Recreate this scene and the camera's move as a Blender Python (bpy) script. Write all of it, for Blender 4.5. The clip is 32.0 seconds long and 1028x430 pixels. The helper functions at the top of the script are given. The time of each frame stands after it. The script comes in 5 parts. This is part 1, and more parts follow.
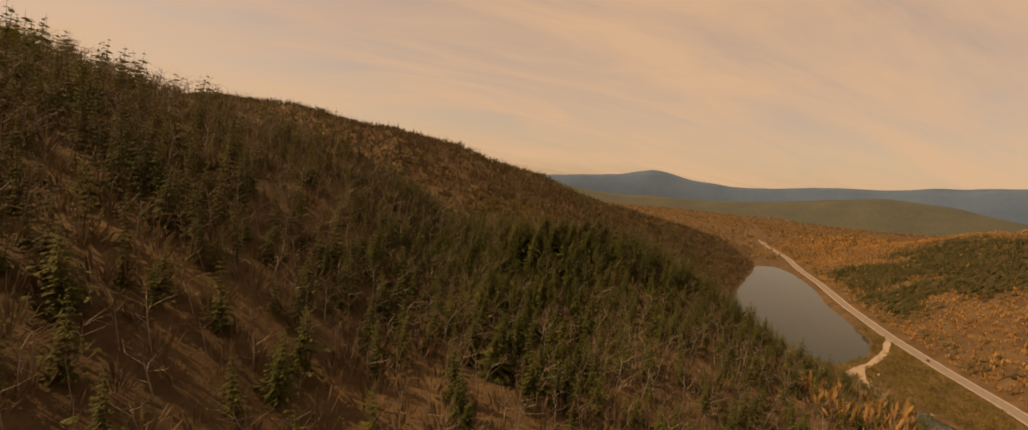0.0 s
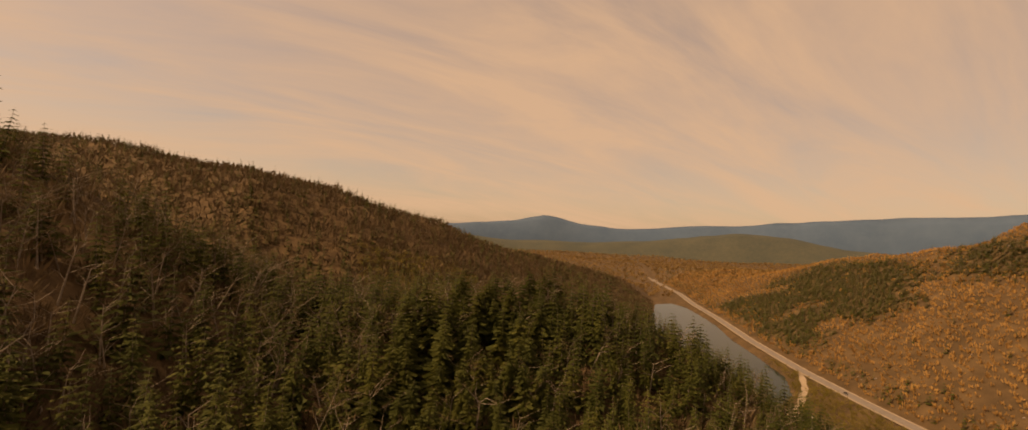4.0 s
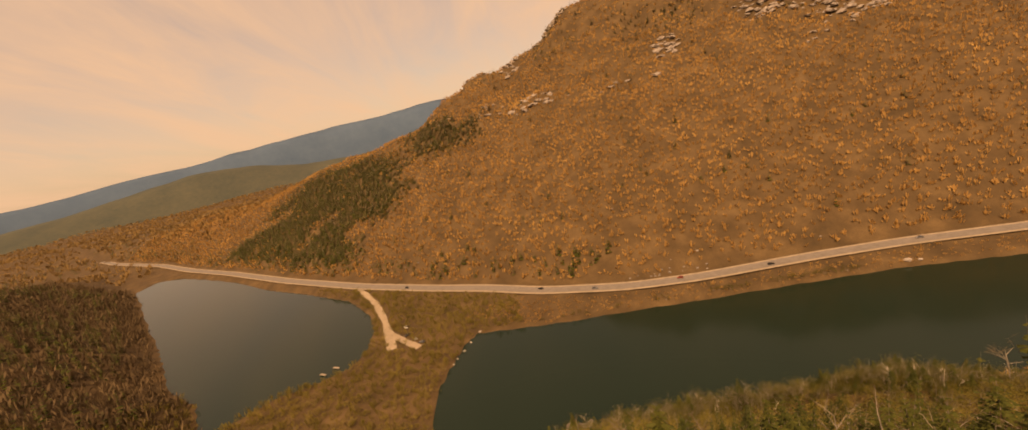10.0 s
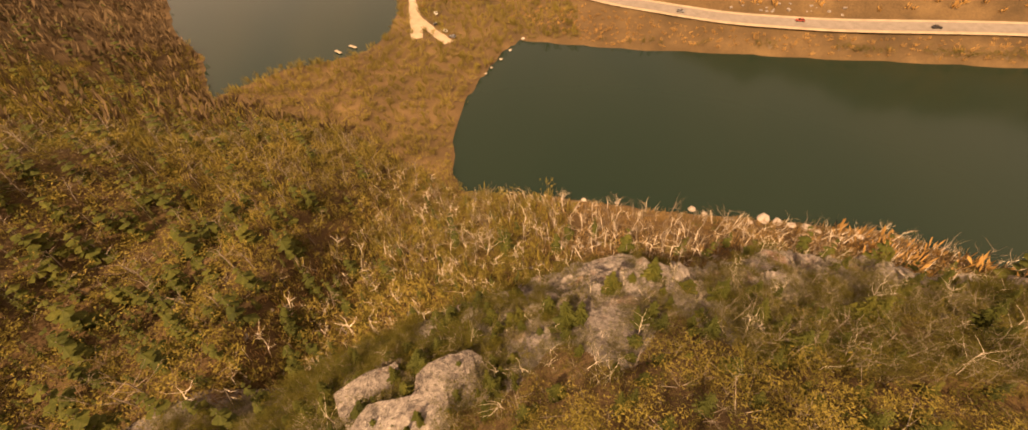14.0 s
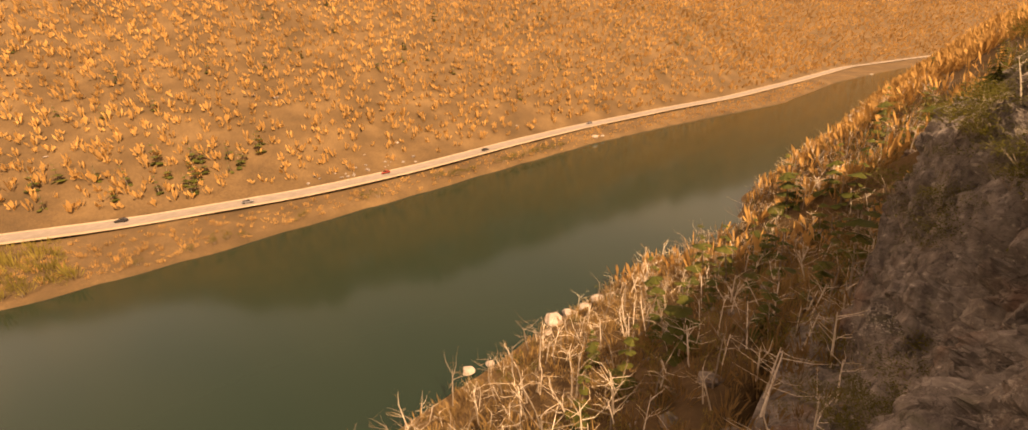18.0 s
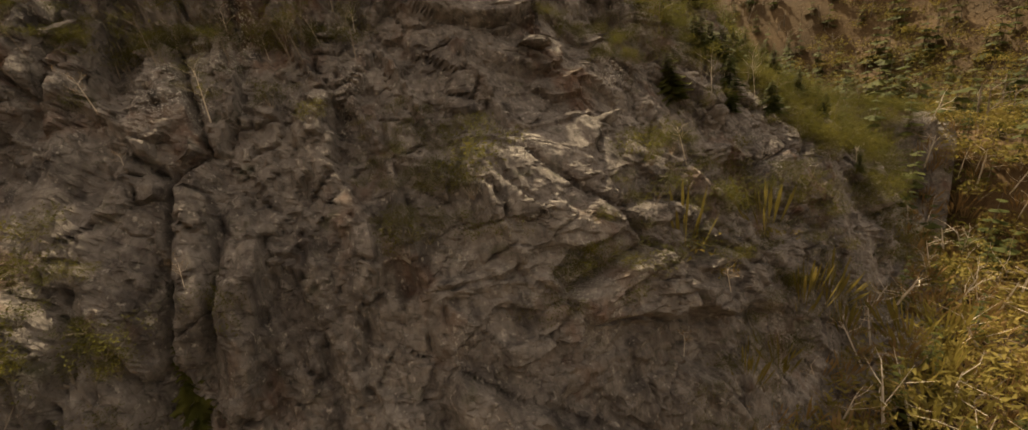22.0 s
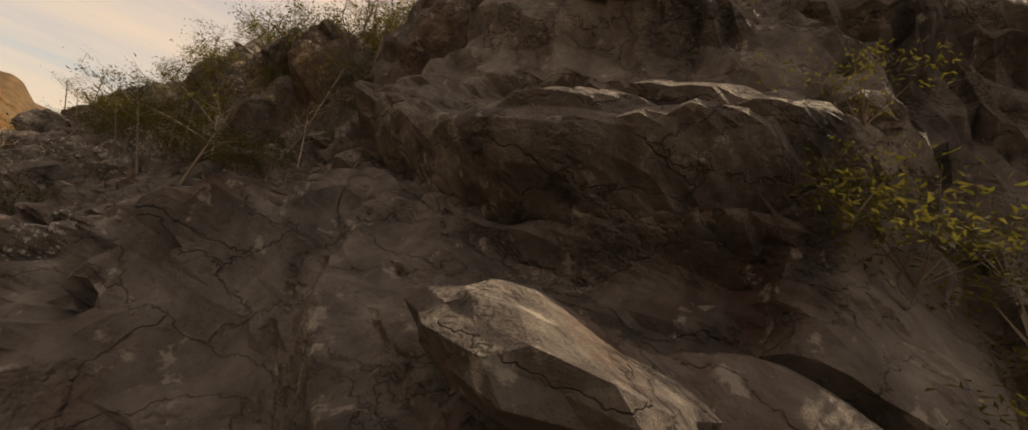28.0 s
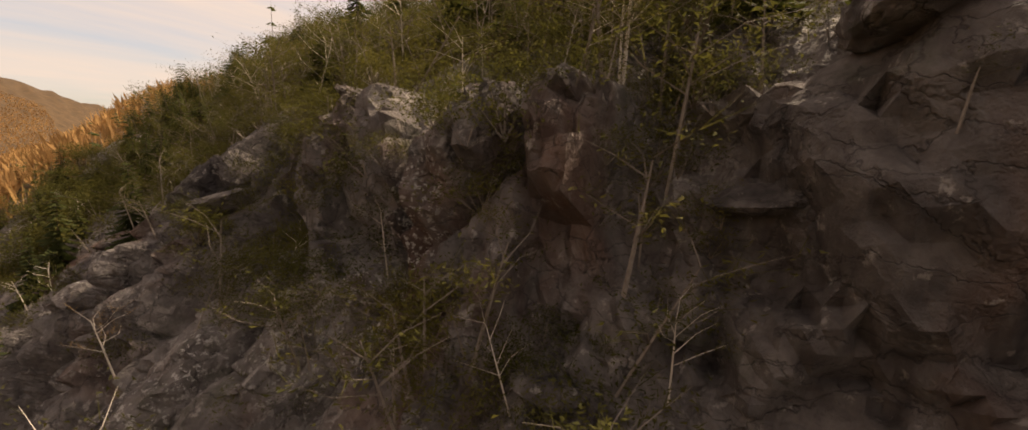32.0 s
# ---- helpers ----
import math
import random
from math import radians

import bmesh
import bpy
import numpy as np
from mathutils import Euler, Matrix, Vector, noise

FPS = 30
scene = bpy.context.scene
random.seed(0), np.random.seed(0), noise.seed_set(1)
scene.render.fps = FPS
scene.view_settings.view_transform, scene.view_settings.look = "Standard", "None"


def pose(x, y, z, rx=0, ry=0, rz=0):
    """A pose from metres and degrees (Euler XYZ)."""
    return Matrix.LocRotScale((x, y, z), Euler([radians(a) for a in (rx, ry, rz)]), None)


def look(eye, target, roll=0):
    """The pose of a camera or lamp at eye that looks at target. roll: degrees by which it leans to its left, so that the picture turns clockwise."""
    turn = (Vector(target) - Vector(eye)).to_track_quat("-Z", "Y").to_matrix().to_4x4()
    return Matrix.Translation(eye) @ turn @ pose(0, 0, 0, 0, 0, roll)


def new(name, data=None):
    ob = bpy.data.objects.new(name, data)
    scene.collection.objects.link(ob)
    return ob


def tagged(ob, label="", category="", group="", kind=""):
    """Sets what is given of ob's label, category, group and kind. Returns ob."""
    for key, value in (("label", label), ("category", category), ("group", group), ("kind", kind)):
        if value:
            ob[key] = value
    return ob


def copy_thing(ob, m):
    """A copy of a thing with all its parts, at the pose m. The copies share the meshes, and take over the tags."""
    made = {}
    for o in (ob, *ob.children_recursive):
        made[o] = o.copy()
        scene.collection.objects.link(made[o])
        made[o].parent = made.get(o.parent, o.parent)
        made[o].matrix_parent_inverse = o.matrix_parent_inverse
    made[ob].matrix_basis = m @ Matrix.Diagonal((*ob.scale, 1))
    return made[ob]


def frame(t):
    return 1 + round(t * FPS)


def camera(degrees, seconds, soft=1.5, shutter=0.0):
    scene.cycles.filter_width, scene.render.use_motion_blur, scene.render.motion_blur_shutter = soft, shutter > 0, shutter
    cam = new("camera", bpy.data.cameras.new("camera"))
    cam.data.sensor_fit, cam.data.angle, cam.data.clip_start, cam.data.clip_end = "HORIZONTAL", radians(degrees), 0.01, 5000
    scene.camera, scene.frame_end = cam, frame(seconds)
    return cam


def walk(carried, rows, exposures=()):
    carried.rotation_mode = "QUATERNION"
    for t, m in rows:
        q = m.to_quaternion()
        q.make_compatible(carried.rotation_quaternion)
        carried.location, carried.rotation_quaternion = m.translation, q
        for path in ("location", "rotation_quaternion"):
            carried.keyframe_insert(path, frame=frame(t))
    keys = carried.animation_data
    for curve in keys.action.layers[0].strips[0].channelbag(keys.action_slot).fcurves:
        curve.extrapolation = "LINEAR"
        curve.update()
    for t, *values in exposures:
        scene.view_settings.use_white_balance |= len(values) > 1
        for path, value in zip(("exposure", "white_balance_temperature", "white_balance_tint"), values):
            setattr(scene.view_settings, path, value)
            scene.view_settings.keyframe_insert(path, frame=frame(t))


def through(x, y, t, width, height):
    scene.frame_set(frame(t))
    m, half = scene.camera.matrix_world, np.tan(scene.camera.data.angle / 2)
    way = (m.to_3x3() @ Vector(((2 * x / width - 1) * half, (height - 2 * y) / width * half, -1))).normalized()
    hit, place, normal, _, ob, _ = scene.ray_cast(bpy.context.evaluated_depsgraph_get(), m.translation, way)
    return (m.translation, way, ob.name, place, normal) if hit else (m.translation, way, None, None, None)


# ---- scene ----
cam = camera(98.0, 32.0)

# seconds, place of the flying camera in metres, its turn in degrees
PATH = [
    (0, -77.89, -150.44, 138.74, 85.30, -5.30, -16.69),
    (0.5, -75.57, -142.67, 137.60, 86.20, -5.28, -17.69),
    (1, -73.22, -134.53, 136.60, 87.09, -5.29, -19.02),
    (1.5, -71.00, -126.50, 135.66, 87.99, -5.21, -20.34),
    (2, -68.69, -118.43, 134.89, 89.02, -4.78, -22.03),
    (2.5, -66.49, -110.42, 134.22, 90.11, -4.28, -24.09),
    (4.5, -50.80, -69.42, 134.79, 93.08, -2.26, -32.74),
    (5, -46.66, -58.97, 135.01, 93.43, -1.42, -35.69),
    (5.5, -42.55, -49.09, 134.93, 93.46, -0.69, -39.15),
    (6, -38.37, -39.92, 135.04, 92.91, 0.28, -43.25),
    (6.5, -33.54, -31.15, 135.01, 92.09, 1.51, -47.69),
    (7, -28.64, -22.75, 134.75, 90.99, 2.56, -52.31),
    (7.5, -23.10, -14.85, 133.94, 89.76, 3.79, -57.59),
    (8, -17.33, -7.74, 133.11, 88.33, 4.79, -63.34),
    (8.5, -9.59, -1.85, 134.16, 86.84, 6.14, -70.12),
    (9, -0.62, 4.32, 135.65, 84.50, 8.36, -78.03),
    (9.5, 8.10, 9.91, 136.39, 81.44, 10.18, -86.09),
    (10, 15.31, 14.64, 136.48, 77.93, 11.99, -93.50),
    (10.5, 20.84, 17.73, 136.23, 73.37, 13.17, -97.94),
    (11, 26.85, 19.03, 137.05, 66.99, 12.32, -101.24),
    (11.5, 34.07, 19.67, 137.27, 59.86, 8.18, -98.77),
    (12, 40.53, 19.76, 136.38, 53.19, 4.41, -89.93),
    (12.5, 46.01, 20.08, 133.94, 48.70, 4.68, -83.13),
    (13, 51.02, 20.71, 130.12, 46.90, 4.31, -82.80),
    (13.5, 55.78, 21.48, 125.64, 45.31, 3.80, -83.42),
    (15.5, 86.78, 18.15, 103.19, 30.51, 5.26, -87.50),
    (16, 92.29, 20.15, 94.12, 29.43, 5.16, -90.37),
    (16.5, 97.97, 22.08, 84.36, 35.50, 4.63, -94.75),
    (17, 103.72, 23.54, 74.19, 45.71, 3.30, -103.46),
    (17.5, 110.94, 24.48, 65.88, 57.05, 2.16, -117.25),
    (18, 120.64, 23.79, 58.29, 69.54, 3.79, -139.84),
    (18.5, 129.93, 20.89, 53.75, 76.83, 5.35, -164.62),
    (19, 137.74, 18.59, 51.53, 82.21, 8.11, 167.89),
    (19.5, 142.51, 13.65, 51.04, 85.53, 15.50, 144.08),
    (20, 144.02, 10.92, 52.16, 83.92, 21.92, 126.23),
    (20.5, 143.55, 6.78, 56.03, 74.20, 22.41, 103.37),
    (21, 142.75, 4.55, 59.04, 69.34, 17.77, 88.87),
    (21.5, 140.70, 3.62, 61.16, 68.00, 11.98, 77.96),
    (22, 138.07, 4.66, 61.43, 70.14, 8.03, 73.75),
    (22.5, 135.29, 5.86, 61.64, 72.68, 5.40, 73.41),
    (23, 132.28, 7.21, 61.50, 75.96, 3.53, 74.75),
    (23.5, 128.88, 8.70, 61.27, 79.55, 2.72, 76.33),
    (24, 125.67, 10.53, 60.85, 83.64, 1.16, 78.86),
    (24.5, 122.60, 12.58, 60.72, 87.31, -1.85, 82.40),
    (25, 119.48, 14.58, 60.60, 91.63, -4.87, 86.72),
    (25.5, 116.45, 16.22, 60.51, 95.11, -6.77, 91.38),
    (26, 113.76, 17.53, 60.50, 98.30, -8.44, 97.53),
    (26.5, 111.40, 18.54, 60.70, 100.82, -11.01, 105.26),
    (28.5, 106.01, 18.28, 63.33, 96.62, -13.51, 130.31),
    (29, 105.96, 17.24, 64.04, 93.53, -12.38, 130.38),
    (29.5, 106.15, 15.86, 64.79, 90.77, -11.24, 129.55),
    (30, 106.45, 14.27, 65.32, 89.82, -9.69, 128.34),
    (30.5, 106.75, 12.48, 66.17, 87.87, -8.17, 127.61),
    (31, 107.10, 10.55, 67.07, 86.18, -6.53, 127.21),
    (31.5, 107.33, 8.49, 68.17, 83.57, -4.48, 127.64),
    (32, 107.68, 6.12, 69.21, 81.36, -1.36, 128.61),
]
EXPOSURES = [(0.0, -0.1, 11400, 26), (6.0, -0.1, 11700, 28), (9.0, 0.0, 12000, 29), (12.0, 0.75, 12000, 32), (13.5, 1.0, 12000, 30), (15.5, 1.35, 12000, 28), (17.0, 1.55, 11800, 30), (18.0, 1.3, 11500, 29), (19.0, 0.6, 10600, 22), (20.0, 0.55, 9200, 11), (21.5, 0.9, 8200, 5), (23.0, 0.8, 7400, 9), (25.0, 0.3, 8600, 13), (29.0, 0.5, 7600, 12), (30.5, 0.45, 7400, 13), (32.0, 0.6, 7000, 17)]
walk(cam, [(r[0], pose(*r[1:])) for r in PATH], EXPOSURES)

# ---- light ----
SUN_AZ, SUN_EL = radians(164.0), radians(50.0)
SUN_DIR = Vector((math.cos(SUN_EL) * math.cos(SUN_AZ), math.cos(SUN_EL) * math.sin(SUN_AZ), math.sin(SUN_EL)))

sun_data = bpy.data.lights.new("sun", "SUN")
sun_data.energy, sun_data.angle, sun_data.color = 4.6, radians(0.6), (1.0, 0.86, 0.66)
sun = new("sun", sun_data)
sun.matrix_world = look(SUN_DIR * 900.0, (0, 0, 0))


def node(tree, kind, **values):
    n = tree.nodes.new(kind)
    for key, value in values.items():
        if key in n.inputs.keys():
            n.inputs[key].default_value = value
    return n


def make_world():
    world = bpy.data.worlds.new("evening_sky")
    scene.world = world
    world.use_nodes = True
    t = world.node_tree
    t.nodes.clear()
    link = t.links.new
    out = t.nodes.new("ShaderNodeOutputWorld")
    sky = t.nodes.new("ShaderNodeTexSky")
    sky.sky_type, sky.sun_disc = "NISHITA", False
    sky.sun_elevation, sky.sun_rotation = SUN_EL, radians(90.0) - SUN_AZ
    sky.dust_density, sky.air_density, sky.altitude = 3.0, 1.2, 800.0
    # thin high cloud, drawn out in streaks
    coord = t.nodes.new("ShaderNodeTexCoord")
    split = t.nodes.new("ShaderNodeSeparateXYZ")
    link(coord.outputs["Generated"], split.inputs[0])
    lift = t.nodes.new("ShaderNodeMath")
    lift.operation = "MAXIMUM"
    link(split.outputs["Z"], lift.inputs[0])
    lift.inputs[1].default_value = 0.0
    add = t.nodes.new("ShaderNodeMath")
    add.operation = "ADD"
    link(lift.outputs[0], add.inputs[0])
    add.inputs[1].default_value = 0.22
    div = t.nodes.new("ShaderNodeVectorMath")
    div.operation = "DIVIDE"
    link(coord.outputs["Generated"], div.inputs[0])
    comb = t.nodes.new("ShaderNodeCombineXYZ")
    for n in range(3):
        link(add.outputs[0], comb.inputs[n])
    link(comb.outputs[0], div.inputs[1])
    mapping = t.nodes.new("ShaderNodeMapping")
    mapping.inputs["Rotation"].default_value = (0, 0, radians(38))
    mapping.inputs["Scale"].default_value = (0.45, 1.5, 0.0)
    link(div.outputs[0], mapping.inputs["Vector"])
    streak = node(t, "ShaderNodeTexNoise", Scale=1.5, Detail=7.0, Roughness=0.6, Distortion=0.5)
    link(mapping.outputs[0], streak.inputs["Vector"])
    ramp = t.nodes.new("ShaderNodeValToRGB")
    ramp.color_ramp.elements[0].position, ramp.color_ramp.elements[1].position = 0.30, 0.62
    link(streak.outputs["Fac"], ramp.inputs[0])
    gain = t.nodes.new("ShaderNodeMath")
    gain.operation = "MULTIPLY_ADD"
    link(ramp.outputs[0], gain.inputs[0])
    gain.inputs[1].default_value, gain.inputs[2].default_value = 0.48, 0.40
    mix = t.nodes.new("ShaderNodeMix")
    mix.data_type = "RGBA"
    link(gain.outputs[0], mix.inputs["Factor"])
    link(sky.outputs[0], mix.inputs["A"])
    mix.inputs["B"].default_value = (6.1, 5.1, 4.2, 1)
    back = t.nodes.new("ShaderNodeBackground")
    back.inputs["Strength"].default_value = 0.1
    link(mix.outputs["Result"], back.inputs["Color"])
    link(back.outputs[0], out.inputs["Surface"])


make_world()


# ---- materials ----
def material(name, stops, scale, rough=0.9, fine=8.0, bump=0.3, bump_scale=None, stretch=(1, 1, 1), detail=6.0, spec=0.2, grain=0.35, metal=0.0, bump_dist=0.1, through=0.0):
    """Colours run over a broad noise, mixed with a finer one, in metres of the world."""
    m = bpy.data.materials.new(name)
    m.use_nodes = True
    t = m.node_tree
    link = t.links.new
    b = t.nodes["Principled BSDF"]
    coord = t.nodes.new("ShaderNodeNewGeometry")
    mapping = t.nodes.new("ShaderNodeMapping")
    mapping.inputs["Scale"].default_value = stretch
    link(coord.outputs["Position"], mapping.inputs["Vector"])
    broad = node(t, "ShaderNodeTexNoise", Scale=scale, Detail=detail, Roughness=0.6)
    small = node(t, "ShaderNodeTexNoise", Scale=scale * fine, Detail=4.0, Roughness=0.65)
    for n in (broad, small):
        link(mapping.outputs[0], n.inputs["Vector"])
    mixed = t.nodes.new("ShaderNodeMix")
    mixed.inputs[0].default_value = grain
    link(broad.outputs["Fac"], mixed.inputs[2])
    link(small.outputs["Fac"], mixed.inputs[3])
    ramp = t.nodes.new("ShaderNodeValToRGB")
    while len(ramp.color_ramp.elements) < len(stops):
        ramp.color_ramp.elements.new(0.5)
    for el, (at, colour) in zip(ramp.color_ramp.elements, stops):
        el.position, el.color = at, (*colour, 1)
    link(mixed.outputs[0], ramp.inputs[0])
    link(ramp.outputs[0], b.inputs["Base Color"])
    b.inputs["Roughness"].default_value = rough
    b.inputs["Metallic"].default_value = metal
    b.inputs["Specular IOR Level"].default_value = spec
    if through:
        thin = t.nodes.new("ShaderNodeBsdfTranslucent")
        link(ramp.outputs[0], thin.inputs["Color"])
        both = t.nodes.new("ShaderNodeMixShader")
        both.inputs[0].default_value = through
        link(b.outputs[0], both.inputs[1])
        link(thin.outputs[0], both.inputs[2])
        link(both.outputs[0], t.nodes["Material Output"].inputs["Surface"])
    if bump:
        relief = node(t, "ShaderNodeTexNoise", Scale=bump_scale or scale * fine, Detail=6.0, Roughness=0.7)
        link(mapping.outputs[0], relief.inputs["Vector"])
        bm = t.nodes.new("ShaderNodeBump")
        bm.inputs["Strength"].default_value, bm.inputs["Distance"].default_value = bump, bump_dist
        link(relief.outputs["Fac"], bm.inputs["Height"])
        link(bm.outputs[0], b.inputs["Normal"])
    return m


GROUND = material("leaf_litter", [(0.3, (0.040, 0.027, 0.014)), (0.5, (0.085, 0.053, 0.026)), (0.7, (0.15, 0.095, 0.046))], 0.05, fine=22, bump=0.6, bump_dist=0.5)


def rock_material(name, lichen=0.5):
    """Weathered rock: broad tone, rusty and dark runs down the face, pale lichen flecks, cracks in the relief."""
    m = material(name, [(0.30, (0.052, 0.044, 0.041)), (0.44, (0.14, 0.12, 0.108)), (0.56, (0.235, 0.205, 0.182)), (0.70, (0.37, 0.33, 0.295))], 0.14, fine=11, bump=0, stretch=(1, 1, 0.6), grain=0.5)
    t = m.node_tree
    link = t.links.new
    b = t.nodes["Principled BSDF"]
    tone = b.inputs["Base Color"].links[0].from_socket
    place = t.nodes.new("ShaderNodeNewGeometry").outputs["Position"]

    def layer(below, scale, stretch, lo, hi, colour, amount, detail=4.0):
        mp = t.nodes.new("ShaderNodeMapping")
        mp.inputs["Scale"].default_value = stretch
        link(place, mp.inputs["Vector"])
        nz = node(t, "ShaderNodeTexNoise", Scale=scale, Detail=detail, Roughness=0.65)
        link(mp.outputs[0], nz.inputs["Vector"])
        mr = t.nodes.new("ShaderNodeMapRange")
        mr.inputs["From Min"].default_value, mr.inputs["From Max"].default_value = lo, hi
        mr.inputs["To Max"].default_value = amount
        link(nz.outputs["Fac"], mr.inputs["Value"])
        mx = t.nodes.new("ShaderNodeMix")
        mx.data_type = "RGBA"
        link(mr.outputs[0], mx.inputs["Factor"])
        link(below, mx.inputs["A"])
        mx.inputs["B"].default_value = (*colour, 1)
        return mx.outputs["Result"]

    tone = layer(tone, 0.45, (1, 1, 0.12), 0.52, 0.68, (0.035, 0.030, 0.030), 0.8)
    tone = layer(tone, 0.16, (1, 1, 0.5), 0.56, 0.70, (0.16, 0.075, 0.042), 0.65)
    tone = layer(tone, 0.30, (1, 1, 1.4), 0.60, 0.72, (0.055, 0.060, 0.022), 0.7, 7.0)
    tone = layer(tone, 2.3, (1, 1, 0.8), 0.60, 0.66, (0.50, 0.45, 0.39), lichen, 6.0)
    # white lichen in drifts of small flecks
    drift = node(t, "ShaderNodeTexNoise", Scale=0.11, Detail=3.0, Roughness=0.6)
    fleck = node(t, "ShaderNodeTexNoise", Scale=5.5, Detail=3.0, Roughness=0.7)
    for n in (drift, fleck):
        link(place, n.inputs["Vector"])
    where = t.nodes.new("ShaderNodeMapRange")
    where.inputs["From Min"].default_value, where.inputs["From Max"].default_value = 0.59, 0.70
    link(drift.outputs["Fac"], where.inputs["Value"])
    spots = t.nodes.new("ShaderNodeMapRange")
    spots.inputs["From Min"].default_value, spots.inputs["From Max"].default_value = 0.55, 0.61
    link(fleck.outputs["Fac"], spots.inputs["Value"])
    both = t.nodes.new("ShaderNodeMath")
    both.operation = "MULTIPLY"
    link(where.outputs[0], both.inputs[0])
    link(spots.outputs[0], both.inputs[1])
    pale = t.nodes.new("ShaderNodeMix")
    pale.data_type = "RGBA"
    link(both.outputs[0], pale.inputs["Factor"])
    link(tone, pale.inputs["A"])
    pale.inputs["B"].default_value = (0.58, 0.54, 0.48, 1)
    tone = pale.outputs["Result"]
    crack = t.nodes.new("ShaderNodeTexVoronoi")
    crack.feature = "DISTANCE_TO_EDGE"
    crack.inputs["Scale"].default_value = 0.42
    warp = node(t, "ShaderNodeTexNoise", Scale=0.6, Detail=5.0, Roughness=0.7)
    link(place, warp.inputs["Vector"])
    mixv = t.nodes.new("ShaderNodeMix")
    mixv.data_type = "VECTOR"
    mixv.inputs["Factor"].default_value = 0.82
    scale = t.nodes.new("ShaderNodeVectorMath")
    scale.operation = "MULTIPLY"
    scale.inputs[1].default_value = (9, 9, 9)
    link(warp.outputs["Color"], scale.inputs[0])
    link(scale.outputs[0], mixv.inputs["A"])
    link(place, mixv.inputs["B"])
    link(mixv.outputs["Result"], crack.inputs["Vector"])
    edge = t.nodes.new("ShaderNodeMapRange")
    edge.inputs["From Max"].default_value = 0.06
    link(crack.outputs["Distance"], edge.inputs["Value"])
    squash = t.nodes.new("ShaderNodeMapping")
    squash.inputs["Rotation"].default_value = (0.5, 0.35, 0)
    squash.inputs["Scale"].default_value = (0.7, 0.45, 1.5)
    sway = node(t, "ShaderNodeTexNoise", Scale=0.35, Detail=6.0, Roughness=0.62)
    link(place, sway.inputs["Vector"])
    grow = t.nodes.new("ShaderNodeVectorMath")
    grow.operation = "MULTIPLY_ADD"
    grow.inputs[1].default_value = (2.6, 2.6, 2.6)
    link(sway.outputs["Color"], grow.inputs[0])
    link(place, grow.inputs[2])
    link(grow.outputs[0], squash.inputs["Vector"])
    seam = t.nodes.new("ShaderNodeTexVoronoi")
    seam.feature = "DISTANCE_TO_EDGE"
    seam.inputs["Scale"].default_value = 0.8
    link(squash.outputs[0], seam.inputs["Vector"])
    fine = t.nodes.new("ShaderNodeMapRange")
    fine.inputs["From Max"].default_value = 0.02
    fine.inputs["To Min"].default_value = 0.5
    link(seam.outputs["Distance"], fine.inputs["Value"])
    dark = t.nodes.new("ShaderNodeMix")
    dark.data_type = "RGBA"
    dark.inputs["A"].default_value = (0.03, 0.026, 0.024, 1)
    link(fine.outputs[0], dark.inputs["Factor"])
    link(tone, dark.inputs["B"])
    link(dark.outputs["Result"], b.inputs["Base Color"])
    grit = node(t, "ShaderNodeTexNoise", Scale=1.6, Detail=9.0, Roughness=0.72)
    link(place, grit.inputs["Vector"])
    total = t.nodes.new("ShaderNodeMath")
    total.operation = "MULTIPLY_ADD"
    joined = t.nodes.new("ShaderNodeMath")
    joined.operation = "ADD"
    link(edge.outputs[0], joined.inputs[0])
    link(fine.outputs[0], joined.inputs[1])
    link(joined.outputs[0], total.inputs[0])
    total.inputs[1].default_value = 0.35
    link(grit.outputs["Fac"], total.inputs[2])
    bm = t.nodes.new("ShaderNodeBump")
    bm.inputs["Strength"].default_value, bm.inputs["Distance"].default_value = 0.9, 0.4
    link(total.outputs[0], bm.inputs["Height"])
    link(bm.outputs[0], b.inputs["Normal"])
    return m


ROCK = rock_material("grey_cliff_rock", 0.55)
NEEDLES = material("spruce_needles", [(0.3, (0.025, 0.034, 0.009)), (0.52, (0.064, 0.072, 0.016)), (0.72, (0.15, 0.138, 0.032))], 0.12, fine=12, bump=0, rough=0.75, through=0.35)
BUSHGREEN = material("fresh_green_leaves", [(0.3, (0.045, 0.050, 0.012)), (0.55, (0.11, 0.100, 0.022)), (0.75, (0.22, 0.175, 0.036))], 0.3, fine=8, bump=0, rough=0.8, through=0.5)
TWIGS = material("bare_twigs", [(0.3, (0.11, 0.07, 0.032)), (0.5, (0.23, 0.145, 0.062)), (0.72, (0.36, 0.235, 0.10))], 0.03, fine=12, bump=0, rough=0.9, through=0.25)
OLIVE = material("budding_olive_twigs", [(0.3, (0.075, 0.064, 0.017)), (0.5, (0.185, 0.148, 0.038)), (0.7, (0.33, 0.245, 0.075))], 0.06, fine=10, bump=0, rough=0.85, through=0.35)
GREYTWIGS = material("grey_brown_twigs", [(0.3, (0.055, 0.038, 0.022)), (0.5, (0.115, 0.078, 0.044)), (0.72, (0.20, 0.14, 0.08))], 0.035, fine=12, bump=0, rough=0.9, through=0.2)
